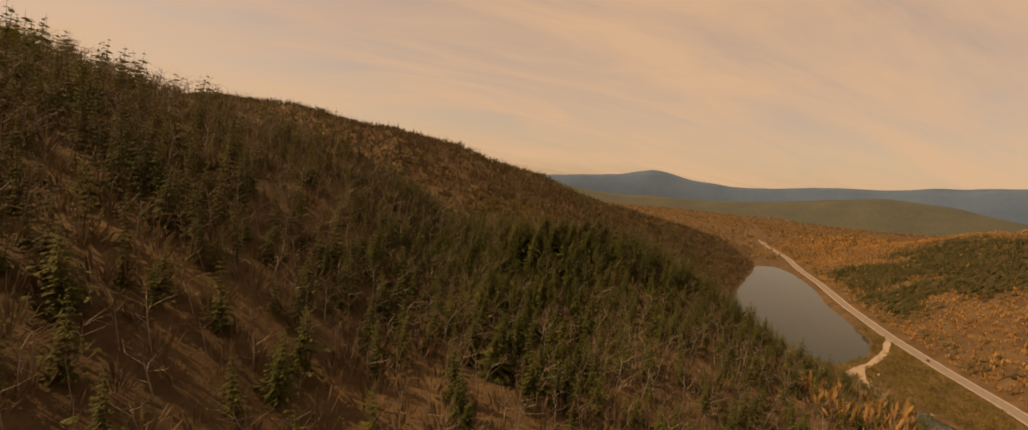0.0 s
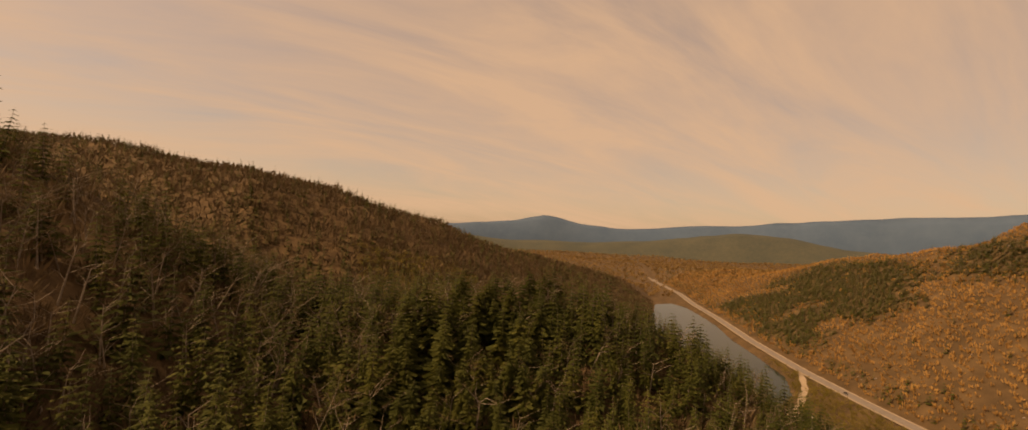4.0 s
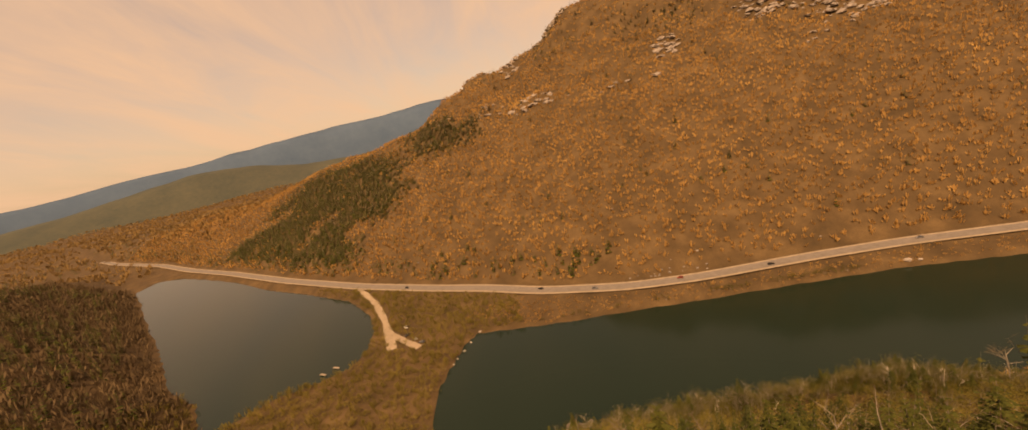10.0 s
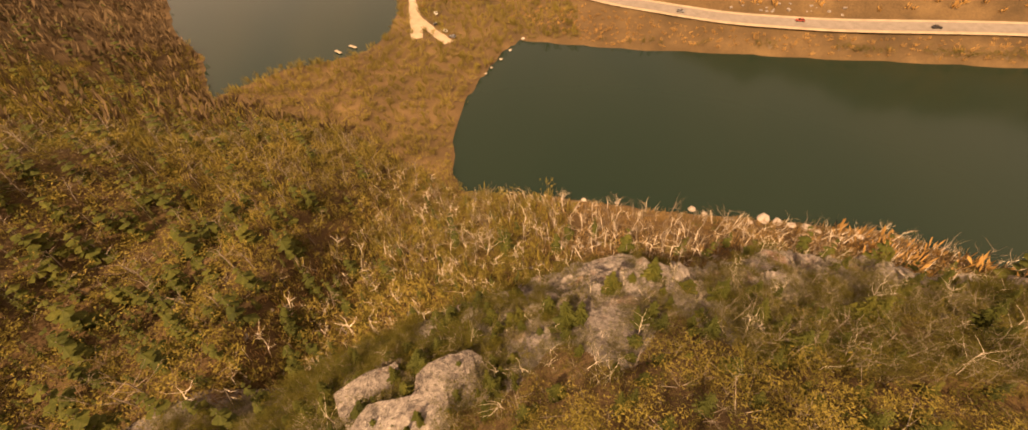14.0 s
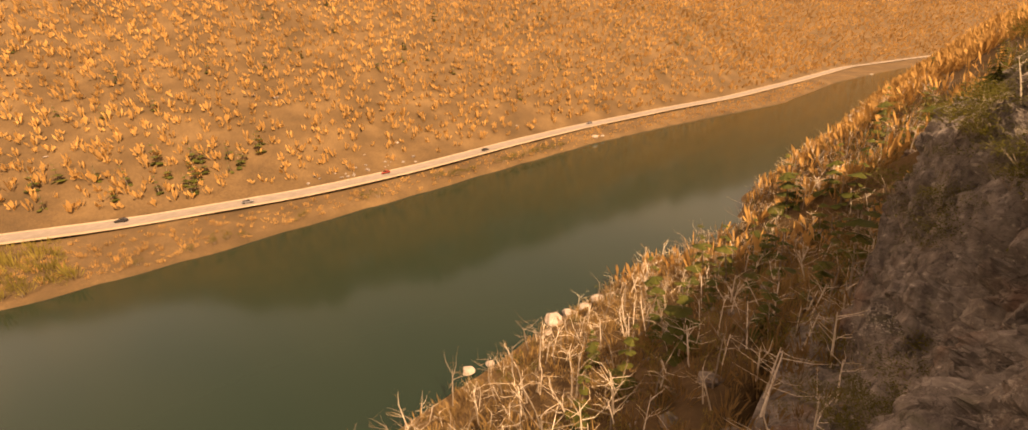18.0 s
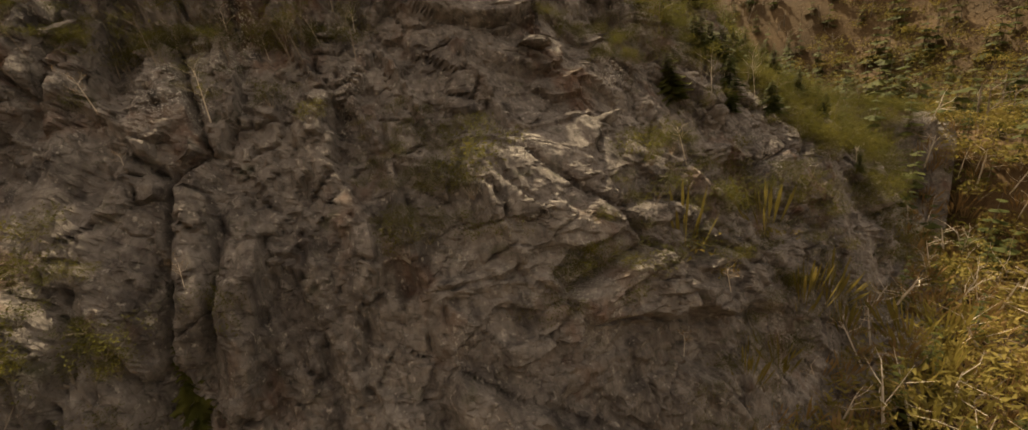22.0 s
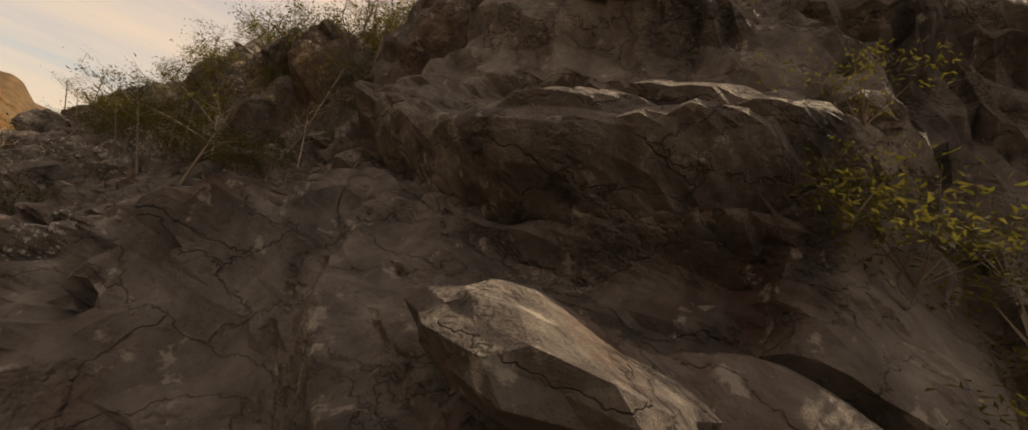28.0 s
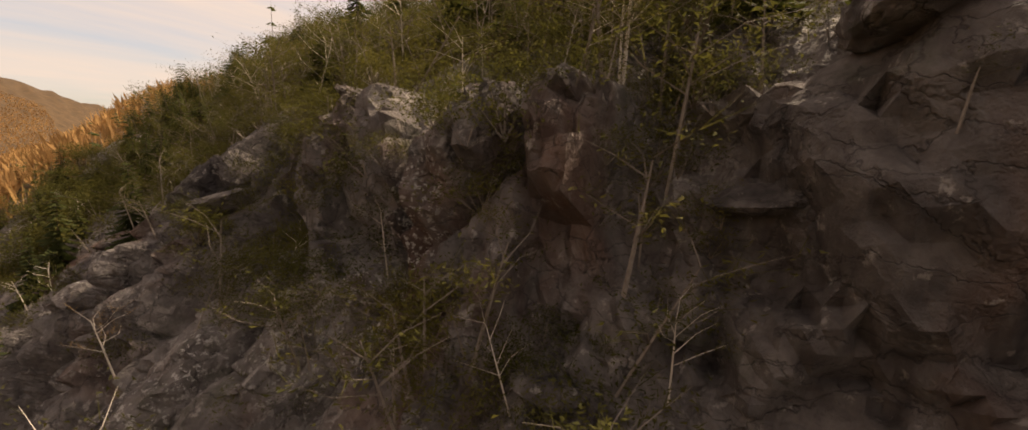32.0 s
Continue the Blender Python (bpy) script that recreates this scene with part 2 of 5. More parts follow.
EAST_TWIGS = material("orange_birch_twigs", [(0.3, (0.18, 0.102, 0.040)), (0.5, (0.38, 0.215, 0.080)), (0.72, (0.54, 0.33, 0.125))], 0.02, fine=14, bump=0, rough=0.9, through=0.25)
BARK = material("grey_bark", [(0.3, (0.12, 0.095, 0.075)), (0.7, (0.30, 0.25, 0.20))], 1.5, fine=6, bump=0.3)
BIRCH = material("pale_birch_bark", [(0.3, (0.42, 0.35, 0.27)), (0.7, (0.70, 0.62, 0.52))], 1.5, fine=6, bump=0.2)
ASPHALT = material("worn_asphalt", [(0.3, (0.13, 0.115, 0.10)), (0.7, (0.22, 0.19, 0.17))], 0.3, fine=20, bump=0.2)
GRAVEL = material("pale_gravel", [(0.3, (0.22, 0.17, 0.12)), (0.7, (0.38, 0.30, 0.22))], 0.25, fine=12, bump=0.4)


def water_material():
    m = bpy.data.materials.new("still_lake_water")
    m.use_nodes = True
    t = m.node_tree
    b = t.nodes["Principled BSDF"]
    b.inputs["Base Color"].default_value = (0.008, 0.018, 0.012, 1)
    b.inputs["Roughness"].default_value = 0.10
    b.inputs["Specular IOR Level"].default_value = 0.3
    b.inputs["IOR"].default_value = 1.33
    coord = t.nodes.new("ShaderNodeNewGeometry")
    wave = node(t, "ShaderNodeTexNoise", Scale=0.9, Detail=4.0, Roughness=0.6)
    t.links.new(coord.outputs["Position"], wave.inputs["Vector"])
    bm = t.nodes.new("ShaderNodeBump")
    bm.inputs["Strength"].default_value, bm.inputs["Distance"].default_value = 0.12, 0.04
    t.links.new(wave.outputs["Fac"], bm.inputs["Height"])
    t.links.new(bm.outputs[0], b.inputs["Normal"])
    return m


WATER = water_material()


# ---- the lie of the land ----
ROAD = [(-1594, -3293), (-1200, -2800), (-400, -1800), (-80, -1300), (79, -1004), (190, -750), (215, -560), (240, -410), (264, -335), (288, -240), (297, -180), (303, -110), (314, -60), (342, 0), (375, 45), (405, 95), (462, 180), (550, 292), (670, 430), (770, 555), (900, 700), (1080, 940), (1230, 1110), (1700, 1600), (3200, 3400)]
WEST_SHORE = [(20, -1050), (60, -950), (100, -800), (130, -555), (148, -370), (148, -300), (147, -229), (157, -190), (161, -153), (158, -138), (154, -122), (152, -107), (163, -92), (169, -78), (171, -54), (173, -28), (176, -2), (179, 15), (181, 35), (182, 50)]
WEST = [(-1700, -3250), (-480, -1800), (-150, -1300)] + WEST_SHORE + [(182, 63), (220, 120), (246, 208), (261, 221), (290, 241), (322, 282), (371, 320), (418, 358), (481, 413), (560, 480), (640, 545), (700, 600), (900, 800), (1300, 1250), (3000, 3300)]
LAKE_FAR = [(246, 208), (258, 197), (275, 181), (282, 158), (294, 138), (318, 132), (350, 136), (382, 147), (436, 182), (498, 254), (548, 318), (592, 362), (650, 428), (705, 500), (750, 565), (755, 605), (700, 600), (640, 545), (560, 480), (481, 413), (418, 358), (371, 320), (322, 282), (290, 241), (261, 221)]
LAKE_NEAR = WEST_SHORE + [(182, 63), (193, 69), (215, 73), (245, 73), (265, 68), (292, 60), (304, 52), (298, 25), (291, -12), (286, -56), (280, -93), (276, -128), (270, -172), (264, -215), (246, -283), (222, -350), (200, -415), (182, -600), (150, -720), (80, -930), (35, -1060)]


def value_noise(x, y, size, seed):
    """Smooth random hills of about the given size, from -1 to 1."""
    rng = np.random.RandomState(seed)
    table = rng.rand(64, 64) * 2 - 1
    fx, fy = np.asarray(x) / size + 1000.37, np.asarray(y) / size + 1000.71
    ix, iy = np.floor(fx).astype(int), np.floor(fy).astype(int)
    u, v = fx - ix, fy - iy
    u, v = u * u * (3 - 2 * u), v * v * (3 - 2 * v)
    a, b = table[ix % 64, iy % 64], table[(ix + 1) % 64, iy % 64]
    c, d = table[ix % 64, (iy + 1) % 64], table[(ix + 1) % 64, (iy + 1) % 64]
    return (a * (1 - u) + b * u) * (1 - v) + (c * (1 - u) + d * u) * v


def line_distance(x, y, line):
    """Signed distance to a line of points (right of it is positive) and how far along it."""
    best, sign, along, start = np.full(x.shape, 1e9), np.ones(x.shape), np.zeros(x.shape), 0.0
    for (ax, ay), (bx, by) in zip(line[:-1], line[1:]):
        dx, dy = bx - ax, by - ay
        size = math.hypot(dx, dy)
        k = np.clip(((x - ax) * dx + (y - ay) * dy) / size**2, 0, 1)
        d = np.hypot(x - ax - k * dx, y - ay - k * dy)
        near = d < best
        best = np.where(near, d, best)
        sign = np.where(near, np.where((x - ax) * dy - (y - ay) * dx >= 0, 1.0, -1.0), sign)
        along = np.where(near, start + k * size, along)
        start += size
    return best * sign, along


def inside(x, y, ring):
    """Distance from the ring of points: positive within it."""
    hit = np.zeros(x.shape, bool)
    best = np.full(x.shape, 1e9)
    for (ax, ay), (bx, by) in zip(ring, ring[1:] + ring[:1]):
        crosses = (ay > y) != (by > y)
        with np.errstate(divide="ignore", invalid="ignore"):
            hit ^= crosses & (x < (bx - ax) * (y - ay) / (by - ay if by != ay else 1e-9) + ax)
        dx, dy = bx - ax, by - ay
        k = np.clip(((x - ax) * dx + (y - ay) * dy) / (dx * dx + dy * dy), 0, 1)
        best = np.minimum(best, np.hypot(x - ax - k * dx, y - ay - k * dy))
    return np.where(hit, best, -best)


def smin(a, b, k):
    h = np.clip(0.5 + 0.5 * (b - a) / k, 0, 1)
    return b * (1 - h) + a * h - k * h * (1 - h)


def ramp01(v, a, b):
    t = np.clip((v - a) / (b - a), 0, 1)
    return t * t * (3 - 2 * t)


FOOT_Y = [-260, -110, -80, -69, -45, -28, -10, 8, 20, 32, 45, 55, 72, 90, 130]
FOOT_X = [130, 112, 105, 109, 117, 121, 121, 121, 118, 115, 110, 106, 96, 84, 55]
# how high the rock stands (0 at the foot, 1 at the lip) so many metres in from the foot line
FACE_C = [-4, 0, 3, 6, 8, 12, 16, 20, 22, 24, 34]
FACE_H = [-0.10, 0.0, 0.30, 0.45, 0.54, 0.63, 0.73, 0.81, 0.85, 1.0, 1.0]
STEEP_C = [-4, 0, 1.5, 3, 4.5, 7, 10, 14, 20]
STEEP_H = [-0.10, 0.0, 0.30, 0.55, 0.75, 0.88, 0.94, 0.98, 1.0]
LIP_Y = [-100, -70, -47, -34, -25, -5, 4, 11, 18, 23, 32, 40, 50, 60, 73, 90, 110]
LIP_Z = [60, 71, 75.5, 72.5, 71, 71, 71, 73, 72.5, 70, 68, 66, 62, 57, 49, 42, 36]


def foot_line(y):
    return np.interp(y, FOOT_Y, FOOT_X)


def cliff_share(y):
    return ramp01(y, -96, -79) * (1 - ramp01(y, 78, 104))


def hill_height(x, y):
    """The forested mountain that carries the cliff: a ridge, a saddle north of it and a higher hill beyond."""
    ridge = 107 - 0.237 * x + 0.146 * np.minimum(y, 60)
    ridge = ridge + 12 * np.tanh(np.maximum(-x - 60 + 0.2 * y, 0) / 25) * (1 - ramp01(y, 20, 100)) - 9 * np.exp(-(((x + 45) / 30) ** 2) - (y / 55) ** 2)
    ridge = ridge + 13 * np.exp(-(((x - 30) / 32) ** 2) - ((y - 2) / 34) ** 2)
    saddle = 92 - 0.10 * np.maximum(x, 0) - 0.20 * np.minimum(x + 60, 0)
    hill = np.interp(x, [-700, -400, -213, -92, -60, 0, 65, 107, 138, 200, 300, 400, 600, 900], [330, 275, 220, 188, 185, 175, 157, 150, 142, 125, 102, 86, 60, 30]) - 0.10 * np.maximum(y - 620, 0)
    z = ridge + (np.minimum(saddle, ridge) - ridge) * ramp01(y, 35, 150)
    back = 1.3 * np.maximum(-60 - x, 0)
    z = z + (np.maximum(hill, 0.8 * saddle) - z) * ramp01(y - back, 200, 450)
    z = np.where(z > 190, 190 + 90 * np.tanh((z - 190) / 90), z)
    south = np.clip(62 + 0.30 * (120 - x), 40, 98 - 45 * ramp01(-y, 235, 310)) + 4 * value_noise(x, y, 90, 5)
    z = z + (south - z) * ramp01(-y, 130, 230)
    # above the lip of the cliff the ground climbs back to the ridge
    rise = np.interp(y, [-20, 8, 20, 35, 60, 90], [0.66, 0.64, 0.56, 0.38, 0.40, 0.5])
    behind = np.interp(y, LIP_Y, LIP_Z) + rise * np.maximum(foot_line(y) - x - 26, 0)
    return z + (smin(behind, z, 8) - z) * ramp01(y, -96, -79) * (1 - ramp01(y, 120, 190))


def height(x, y):
    x, y = np.asarray(x, float), np.asarray(y, float)
    s, along = line_distance(x, y, ROAD)
    w, _ = line_distance(x, y, WEST)
    w = -w
    # the mountain across the road
    top = np.interp(along, [0, 1500, 1741, 1860, 2040, 2150, 2400, 2750, 3050, 3350, 3640, 3775, 3950, 4080, 4240, 4330, 4420, 4520, 4620, 4780, 5200, 12000], [110, 130, 145, 175, 245, 310, 400, 410, 405, 380, 350, 340, 330, 285, 205, 150, 118, 108, 92, 60, 30, 25])
    d = np.maximum(s - 9, 0)
    crag = 18 * value_noise(x, y, 60, 3) + 9 * value_noise(x, y, 24, 4)
    lean = np.interp(y, [-420, -200, -100, 60, 150, 420], [0.62, 0.56, 0.53, 0.54, 0.52, 0.50])
    rise = lean * d + np.interp(y, [-800, -420, -150], [0.20, 0.12, 0.06]) * np.maximum(d - 330, 0) + crag * ramp01(d, 120, 420) * ramp01(top, 60, 200)
    east = 4.6 + smin(rise, top + 0.015 * d + crag * 0.5, 30)
    # the mountain under the cliff
    c = foot_line(y) - x
    shore = np.maximum(w, 0)
    talus = 30 * np.clip(shore / np.maximum(shore - c, 20), 0, 1) ** 1.2
    lip = np.interp(y, LIP_Y, LIP_Z)
    south = 1 - ramp01(y, -26, -8)
    up = np.interp(c, FACE_C, FACE_H) * (1 - south) + np.interp(c, STEEP_C, STEEP_H) * south
    face = 30 + (lip - 30) * up
    cliff = np.where(c < -1, np.minimum(talus, 30), np.maximum(face, 28))
    grade = np.interp(y, [-600, -350, -90, -60, 60], [1.0, 1.2, 1.3, 1.1, 0.6])
    slope = 0.4 + grade * np.maximum(shore - 4, 0)
    share = cliff_share(y)
    west = smin(slope * (1 - share) + (cliff + 3.0 * np.maximum(c - 26, 0)) * share, hill_height(x, y), 3 + 7 * (1 - share))
    west = west + (3.0 * value_noise(x, y, 40, 7) + 1.2 * value_noise(x, y, 14, 8)) * ramp01(shore, 10, 80) * (1 - 0.85 * share * (c > -2) * (c < 40))
    floor = 1.3 + 3.0 * np.exp(-((s / 22.0) ** 2)) + 0.5 * value_noise(x, y, 18, 9)
    z = np.where(s > 0, np.maximum(east, 4.4), np.where(w > 0, np.maximum(west, 0.3), floor))
    water = np.maximum(inside(x, y, LAKE_NEAR), inside(x, y, LAKE_FAR))
    z = np.where(water > 0, -0.25 * water - 0.1, np.minimum(z, 0.1 + np.maximum(-water, 0) * 0.9 + 0.0 * z))
    far = np.hypot(x, y)
    plain = 22 + 16 * value_noise(x, y, 420, 11) + 8 * value_noise(x, y, 160, 12)
    return np.where(far > 1500, z + (plain - z) * ramp01(far, 1500, 2300) * ramp01(y + 0.4 * x, 300, 1200), z)


def mesh_object(name, verts, faces, mats, parent=None, index=None, smooth=False):
    me = bpy.data.meshes.new(name)
    verts = np.asarray(verts, np.float32)
    if isinstance(faces, np.ndarray):
        n, k = faces.shape
        me.vertices.add(len(verts))
        me.vertices.foreach_set("co", verts.ravel())
        me.loops.add(n * k)
        me.loops.foreach_set("vertex_index", faces.astype(np.int32).ravel())
        me.polygons.add(n)
        me.polygons.foreach_set("loop_start", np.arange(0, n * k, k, dtype=np.int32))
    else:
        me.from_pydata([tuple(v) for v in verts.tolist()], [], faces)
    for m in mats if isinstance(mats, (list, tuple)) else [mats]:
        me.materials.append(m)
    if index is not None:
        me.polygons.foreach_set("material_index", np.asarray(index, np.int32))
    me.polygons.foreach_set("use_smooth", np.full(len(me.polygons), smooth))
    me.update(calc_edges=True)
    ob = new(name, me)
    if parent:
        ob.parent = parent
    return ob


def grid_faces(nx, ny):
    i, j = np.meshgrid(np.arange(nx - 1), np.arange(ny - 1), indexing="ij")
    a = (i * ny + j).ravel()
    return np.stack([a, a + ny, a + ny + 1, a + 1], 1)


def spread(parts):
    return np.unique(np.concatenate([np.arange(a, b, d) for a, b, d in parts]).round(2))


GX = spread([(-3200, -700, 150), (-700, -260, 12), (-260, 420, 4.0), (420, 1150, 9), (1150, 2000, 40), (2000, 4701, 150)])
GY = spread([(-4000, -1400, 120), (-1400, -280, 11), (-280, 330, 4.0), (330, 1150, 9), (1150, 2000, 40), (2000, 4701, 150)])
gx, gy = np.meshgrid(GX, GY, indexing="ij")
gz = height(gx, gy)
cliff_zone = cliff_share(gy) * ramp01(foot_line(gy) - gx, -8, -1) * (1 - ramp01(foot_line(gy) - gx, 34, 44))
ground = mesh_object("ground", np.stack([gx, gy, gz - (9.0 + 14.0 * (foot_line(gy) - gx < 22)) * cliff_zone], -1).reshape(-1, 3), grid_faces(len(GX), len(GY)), GROUND, smooth=True)
tagged(ground, "leaf-littered brown mountain and valley ground", "ground", kind="structure")
def lake(name, ring, label):
    me = bmesh.new()
    me.faces.new([me.verts.new((px, py, 0.0)) for px, py in ring])
    data = bpy.data.meshes.new(name)
    me.normal_update()
    if me.faces and list(me.faces)[0].normal.z < 0:
        bmesh.ops.reverse_faces(me, faces=list(me.faces))
    me.to_mesh(data)
    data.materials.append(WATER)
    return tagged(new(name, data), label, "lake", kind="structure")


def grown(ring, by):
    """The ring widened by some metres, so that the water runs under the bank."""
    cx, cy = np.mean([p[0] for p in ring]), np.mean([p[1] for p in ring])
    made = []
    n = len(ring)
    area = sum(ring[i][0] * ring[(i + 1) % n][1] - ring[(i + 1) % n][0] * ring[i][1] for i in range(n))
    turn = 1 if area > 0 else -1
    for i in range(n):
        (ax, ay), (bx, by_) = ring[i - 1], ring[(i + 1) % n]
        dx, dy = bx - ax, by_ - ay
        size = math.hypot(dx, dy)
        made.append((ring[i][0] + turn * dy / size * by, ring[i][1] - turn * dx / size * by))
    return made


lake("water_near", grown(LAKE_NEAR, 2.5), "still dark green mountain lake under the cliff")
lake("water_far", grown(LAKE_FAR, 2.5), "still grey-green mountain lake beside the road")


def strip(name, line, half, lift, mat, label, category):
    pts = []
    for (ax, ay), (bx, by) in zip(line[:-1], line[1:]):
        n = max(2, int(math.hypot(bx - ax, by - ay) / 6))
        pts += [(ax + (bx - ax) * k / n, ay + (by - ay) * k / n) for k in range(n)]
    p = np.array(pts + [line[-1]])
    for _ in range(6):
        p[1:-1] = 0.25 * p[:-2] + 0.5 * p[1:-1] + 0.25 * p[2:]
    d = np.gradient(p, axis=0)
    d /= np.linalg.norm(d, axis=1)[:, None]
    side = np.stack([d[:, 1], -d[:, 0]], 1)
    z = 4.9 + lift
    rows = [np.c_[p + side * k * half, np.full(len(p), z)] for k in (-1, -0.33, 0.33, 1)]
    v = np.stack(rows, 1).reshape(-1, 3)
    return tagged(mesh_object(name, v, grid_faces(len(p), 4), mat), label, category, kind="structure")


strip("road", ROAD[:-2], 4.8, 0.25, ASPHALT, "worn two-lane asphalt road along the lake", "road")


# ---- the cliff ----
def cells(a, b, size_a, size_b, seed):
    """Random value of the nearest of many scattered centres, and how near the border is."""
    rng = np.random.RandomState(seed)
    ja, jb, val = rng.rand(128, 128), rng.rand(128, 128), rng.rand(128, 128)
    fa, fb = a / size_a + 500.0, b / size_b + 500.0
    ia, ib = np.floor(fa).astype(int), np.floor(fb).astype(int)
    first, second, value = np.full(a.shape, 9.0), np.full(a.shape, 9.0), np.zeros(a.shape)
    for da in (-1, 0, 1):
        for db in (-1, 0, 1):
            ca, cb = (ia + da) % 128, (ib + db) % 128
            d = np.hypot(ia + da + ja[ca, cb] - fa, ib + db + jb[ca, cb] - fb)
            nearer = d < first
            second = np.where(nearer, first, np.minimum(second, d))
            value = np.where(nearer, val[ca, cb], value)
            first = np.minimum(first, d)
    return value * 2 - 1, second - first


def cliff_point(y, c):
    """A point of the rock face: y along its foot, c metres in from it."""
    x = foot_line(y) - c
    z = height(x, y)
    lean = ramp01(y, -30, 10)
    side = y + z * (0.16 + 0.55 * lean)
    high = z - y * 0.25
    side = side + 3.2 * value_noise(y, z, 13, 27) + 1.2 * value_noise(y, z, 5, 28)
    high = high + 4.0 * value_noise(z, y, 15, 29) + 1.2 * value_noise(z, y, 4.5, 30)
    slab, gap = cells(side, high, 6.5, 7.5, 21)
    block, crack = cells(side + 40, high, 2.6, 1.9, 22)
    chip, _ = cells(side, high + 11, 1.0, 0.6, 23)
    out = 1.5 * slab * ramp01(gap, 0, 0.20) + 0.62 * block * ramp01(crack, 0, 0.16) + 0.16 * chip
    out = out - 0.55 * (1 - ramp01(gap, 0, 0.07)) - 0.22 * (1 - ramp01(crack, 0, 0.08))
    out = out + 1.3 * value_noise(y, z, 19, 24) + 0.5 * value_noise(side, high * 0.3, 3.2, 26) + 0.10 * value_noise(y * 3, z * 3, 1.2, 25)
    fade = ramp01(c, -3, 2) * (1 - ramp01(c, 36, 47)) * ramp01(cliff_share(y), 0.05, 0.5)
    steep = 1 - 0.6 * ramp01(c, 22, 30)
    out = out * fade * steep
    return np.stack([x + 0.9 * out, y + 0.12 * out, z + 0.35 * out - 0.35 * (1 - fade)], -1)


CY = spread([(-97, -50, 0.6), (-50, -25, 0.35), (-25, 45, 0.26), (45, 65, 0.4), (65, 105, 0.9)])
CC = spread([(-5, 0, 0.4), (0, 8, 0.07), (8, 30, 0.12), (30, 40, 0.3), (40, 52, 0.8)])
cy, cc = np.meshgrid(CY, CC, indexing="ij")
cliff = mesh_object("cliff", cliff_point(cy, cc).reshape(-1, 3), grid_faces(len(CY), len(CC))[:, ::-1].copy(), [ROCK, GROUND], index=(cc + 5.0 * value_noise(cy, cc, 6.0, 91) > 30.0 + 5.0 * ramp01(cy, -8, 4))[:-1, :-1].ravel(), smooth=False)
tagged(cliff, "tall shaded grey-brown rock cliff with cracks and ledges", "cliff", kind="structure")


# ---- trees: shapes at a height of one metre ----
def spruce_shape(seed, levels, arms, sprays):
    """Triangles of a spruce: drooping boughs in whorls, each a fan of narrow sprays, round a tapered stem."""
    rng = np.random.RandomState(seed)
    v, f, m = [], [], []

    def tri(a, b, c, mat):
        k = len(v)
        v.extend([tuple(a), tuple(b), tuple(c)])
        f.append((k, k + 1, k + 2))
        m.append(mat)

    for k in range(4):
        a, b = k * math.pi / 2, (k + 1) * math.pi / 2
        tri((0.014 * math.cos(a), 0.014 * math.sin(a), -0.12), (0.014 * math.cos(b), 0.014 * math.sin(b), -0.12), (0, 0, 0.985), 1)
    thin = rng.uniform(0.75, 1.1)
    for n in range(levels):
        h = 0.07 + 0.91 * (n / levels) ** 0.95
        reach = (0.24 * (1 - h) ** 0.8 + 0.012) * rng.uniform(0.8, 1.2) * thin
        for k in range(arms):
            if rng.rand() < 0.08:
                continue
            a = 2 * math.pi * (k + rng.rand() * 0.8) / arms + n * 1.3
            r = reach * rng.uniform(0.5, 1.25)
            out, across = np.array((math.cos(a), math.sin(a), 0.0)), np.array((-math.sin(a), math.cos(a), 0.0))
            root = np.array((0, 0, h + r * 0.12))
            end = out * r + np.array((0, 0, h - r * rng.uniform(0.05, 0.45)))
            if not sprays:
                w = across * r * 0.5
                tri(root, end + w - out * 0.35 * r, end, 0)
                tri(root, end, end - w - out * 0.35 * r, 0)
                continue
            w = across * r * 0.11
            tri(root - w, root + w, end, 0)
            for q in np.linspace(0.22, 0.85, sprays):
                s = root * (1 - q) + end * q
                size = r * (0.62 - 0.42 * q) * rng.uniform(0.7, 1.3)
                for side in (1, -1):
                    tip = s + across * side * size * 0.72 + out * size * 0.62 + np.array((0, 0, -0.35 * size))
                    tri(s - out * 0.16 * r, tip, s + out * 0.20 * r + np.array((0, 0, 0.02 * r)), 0)
    return np.array(v), np.array(f), np.array(m)


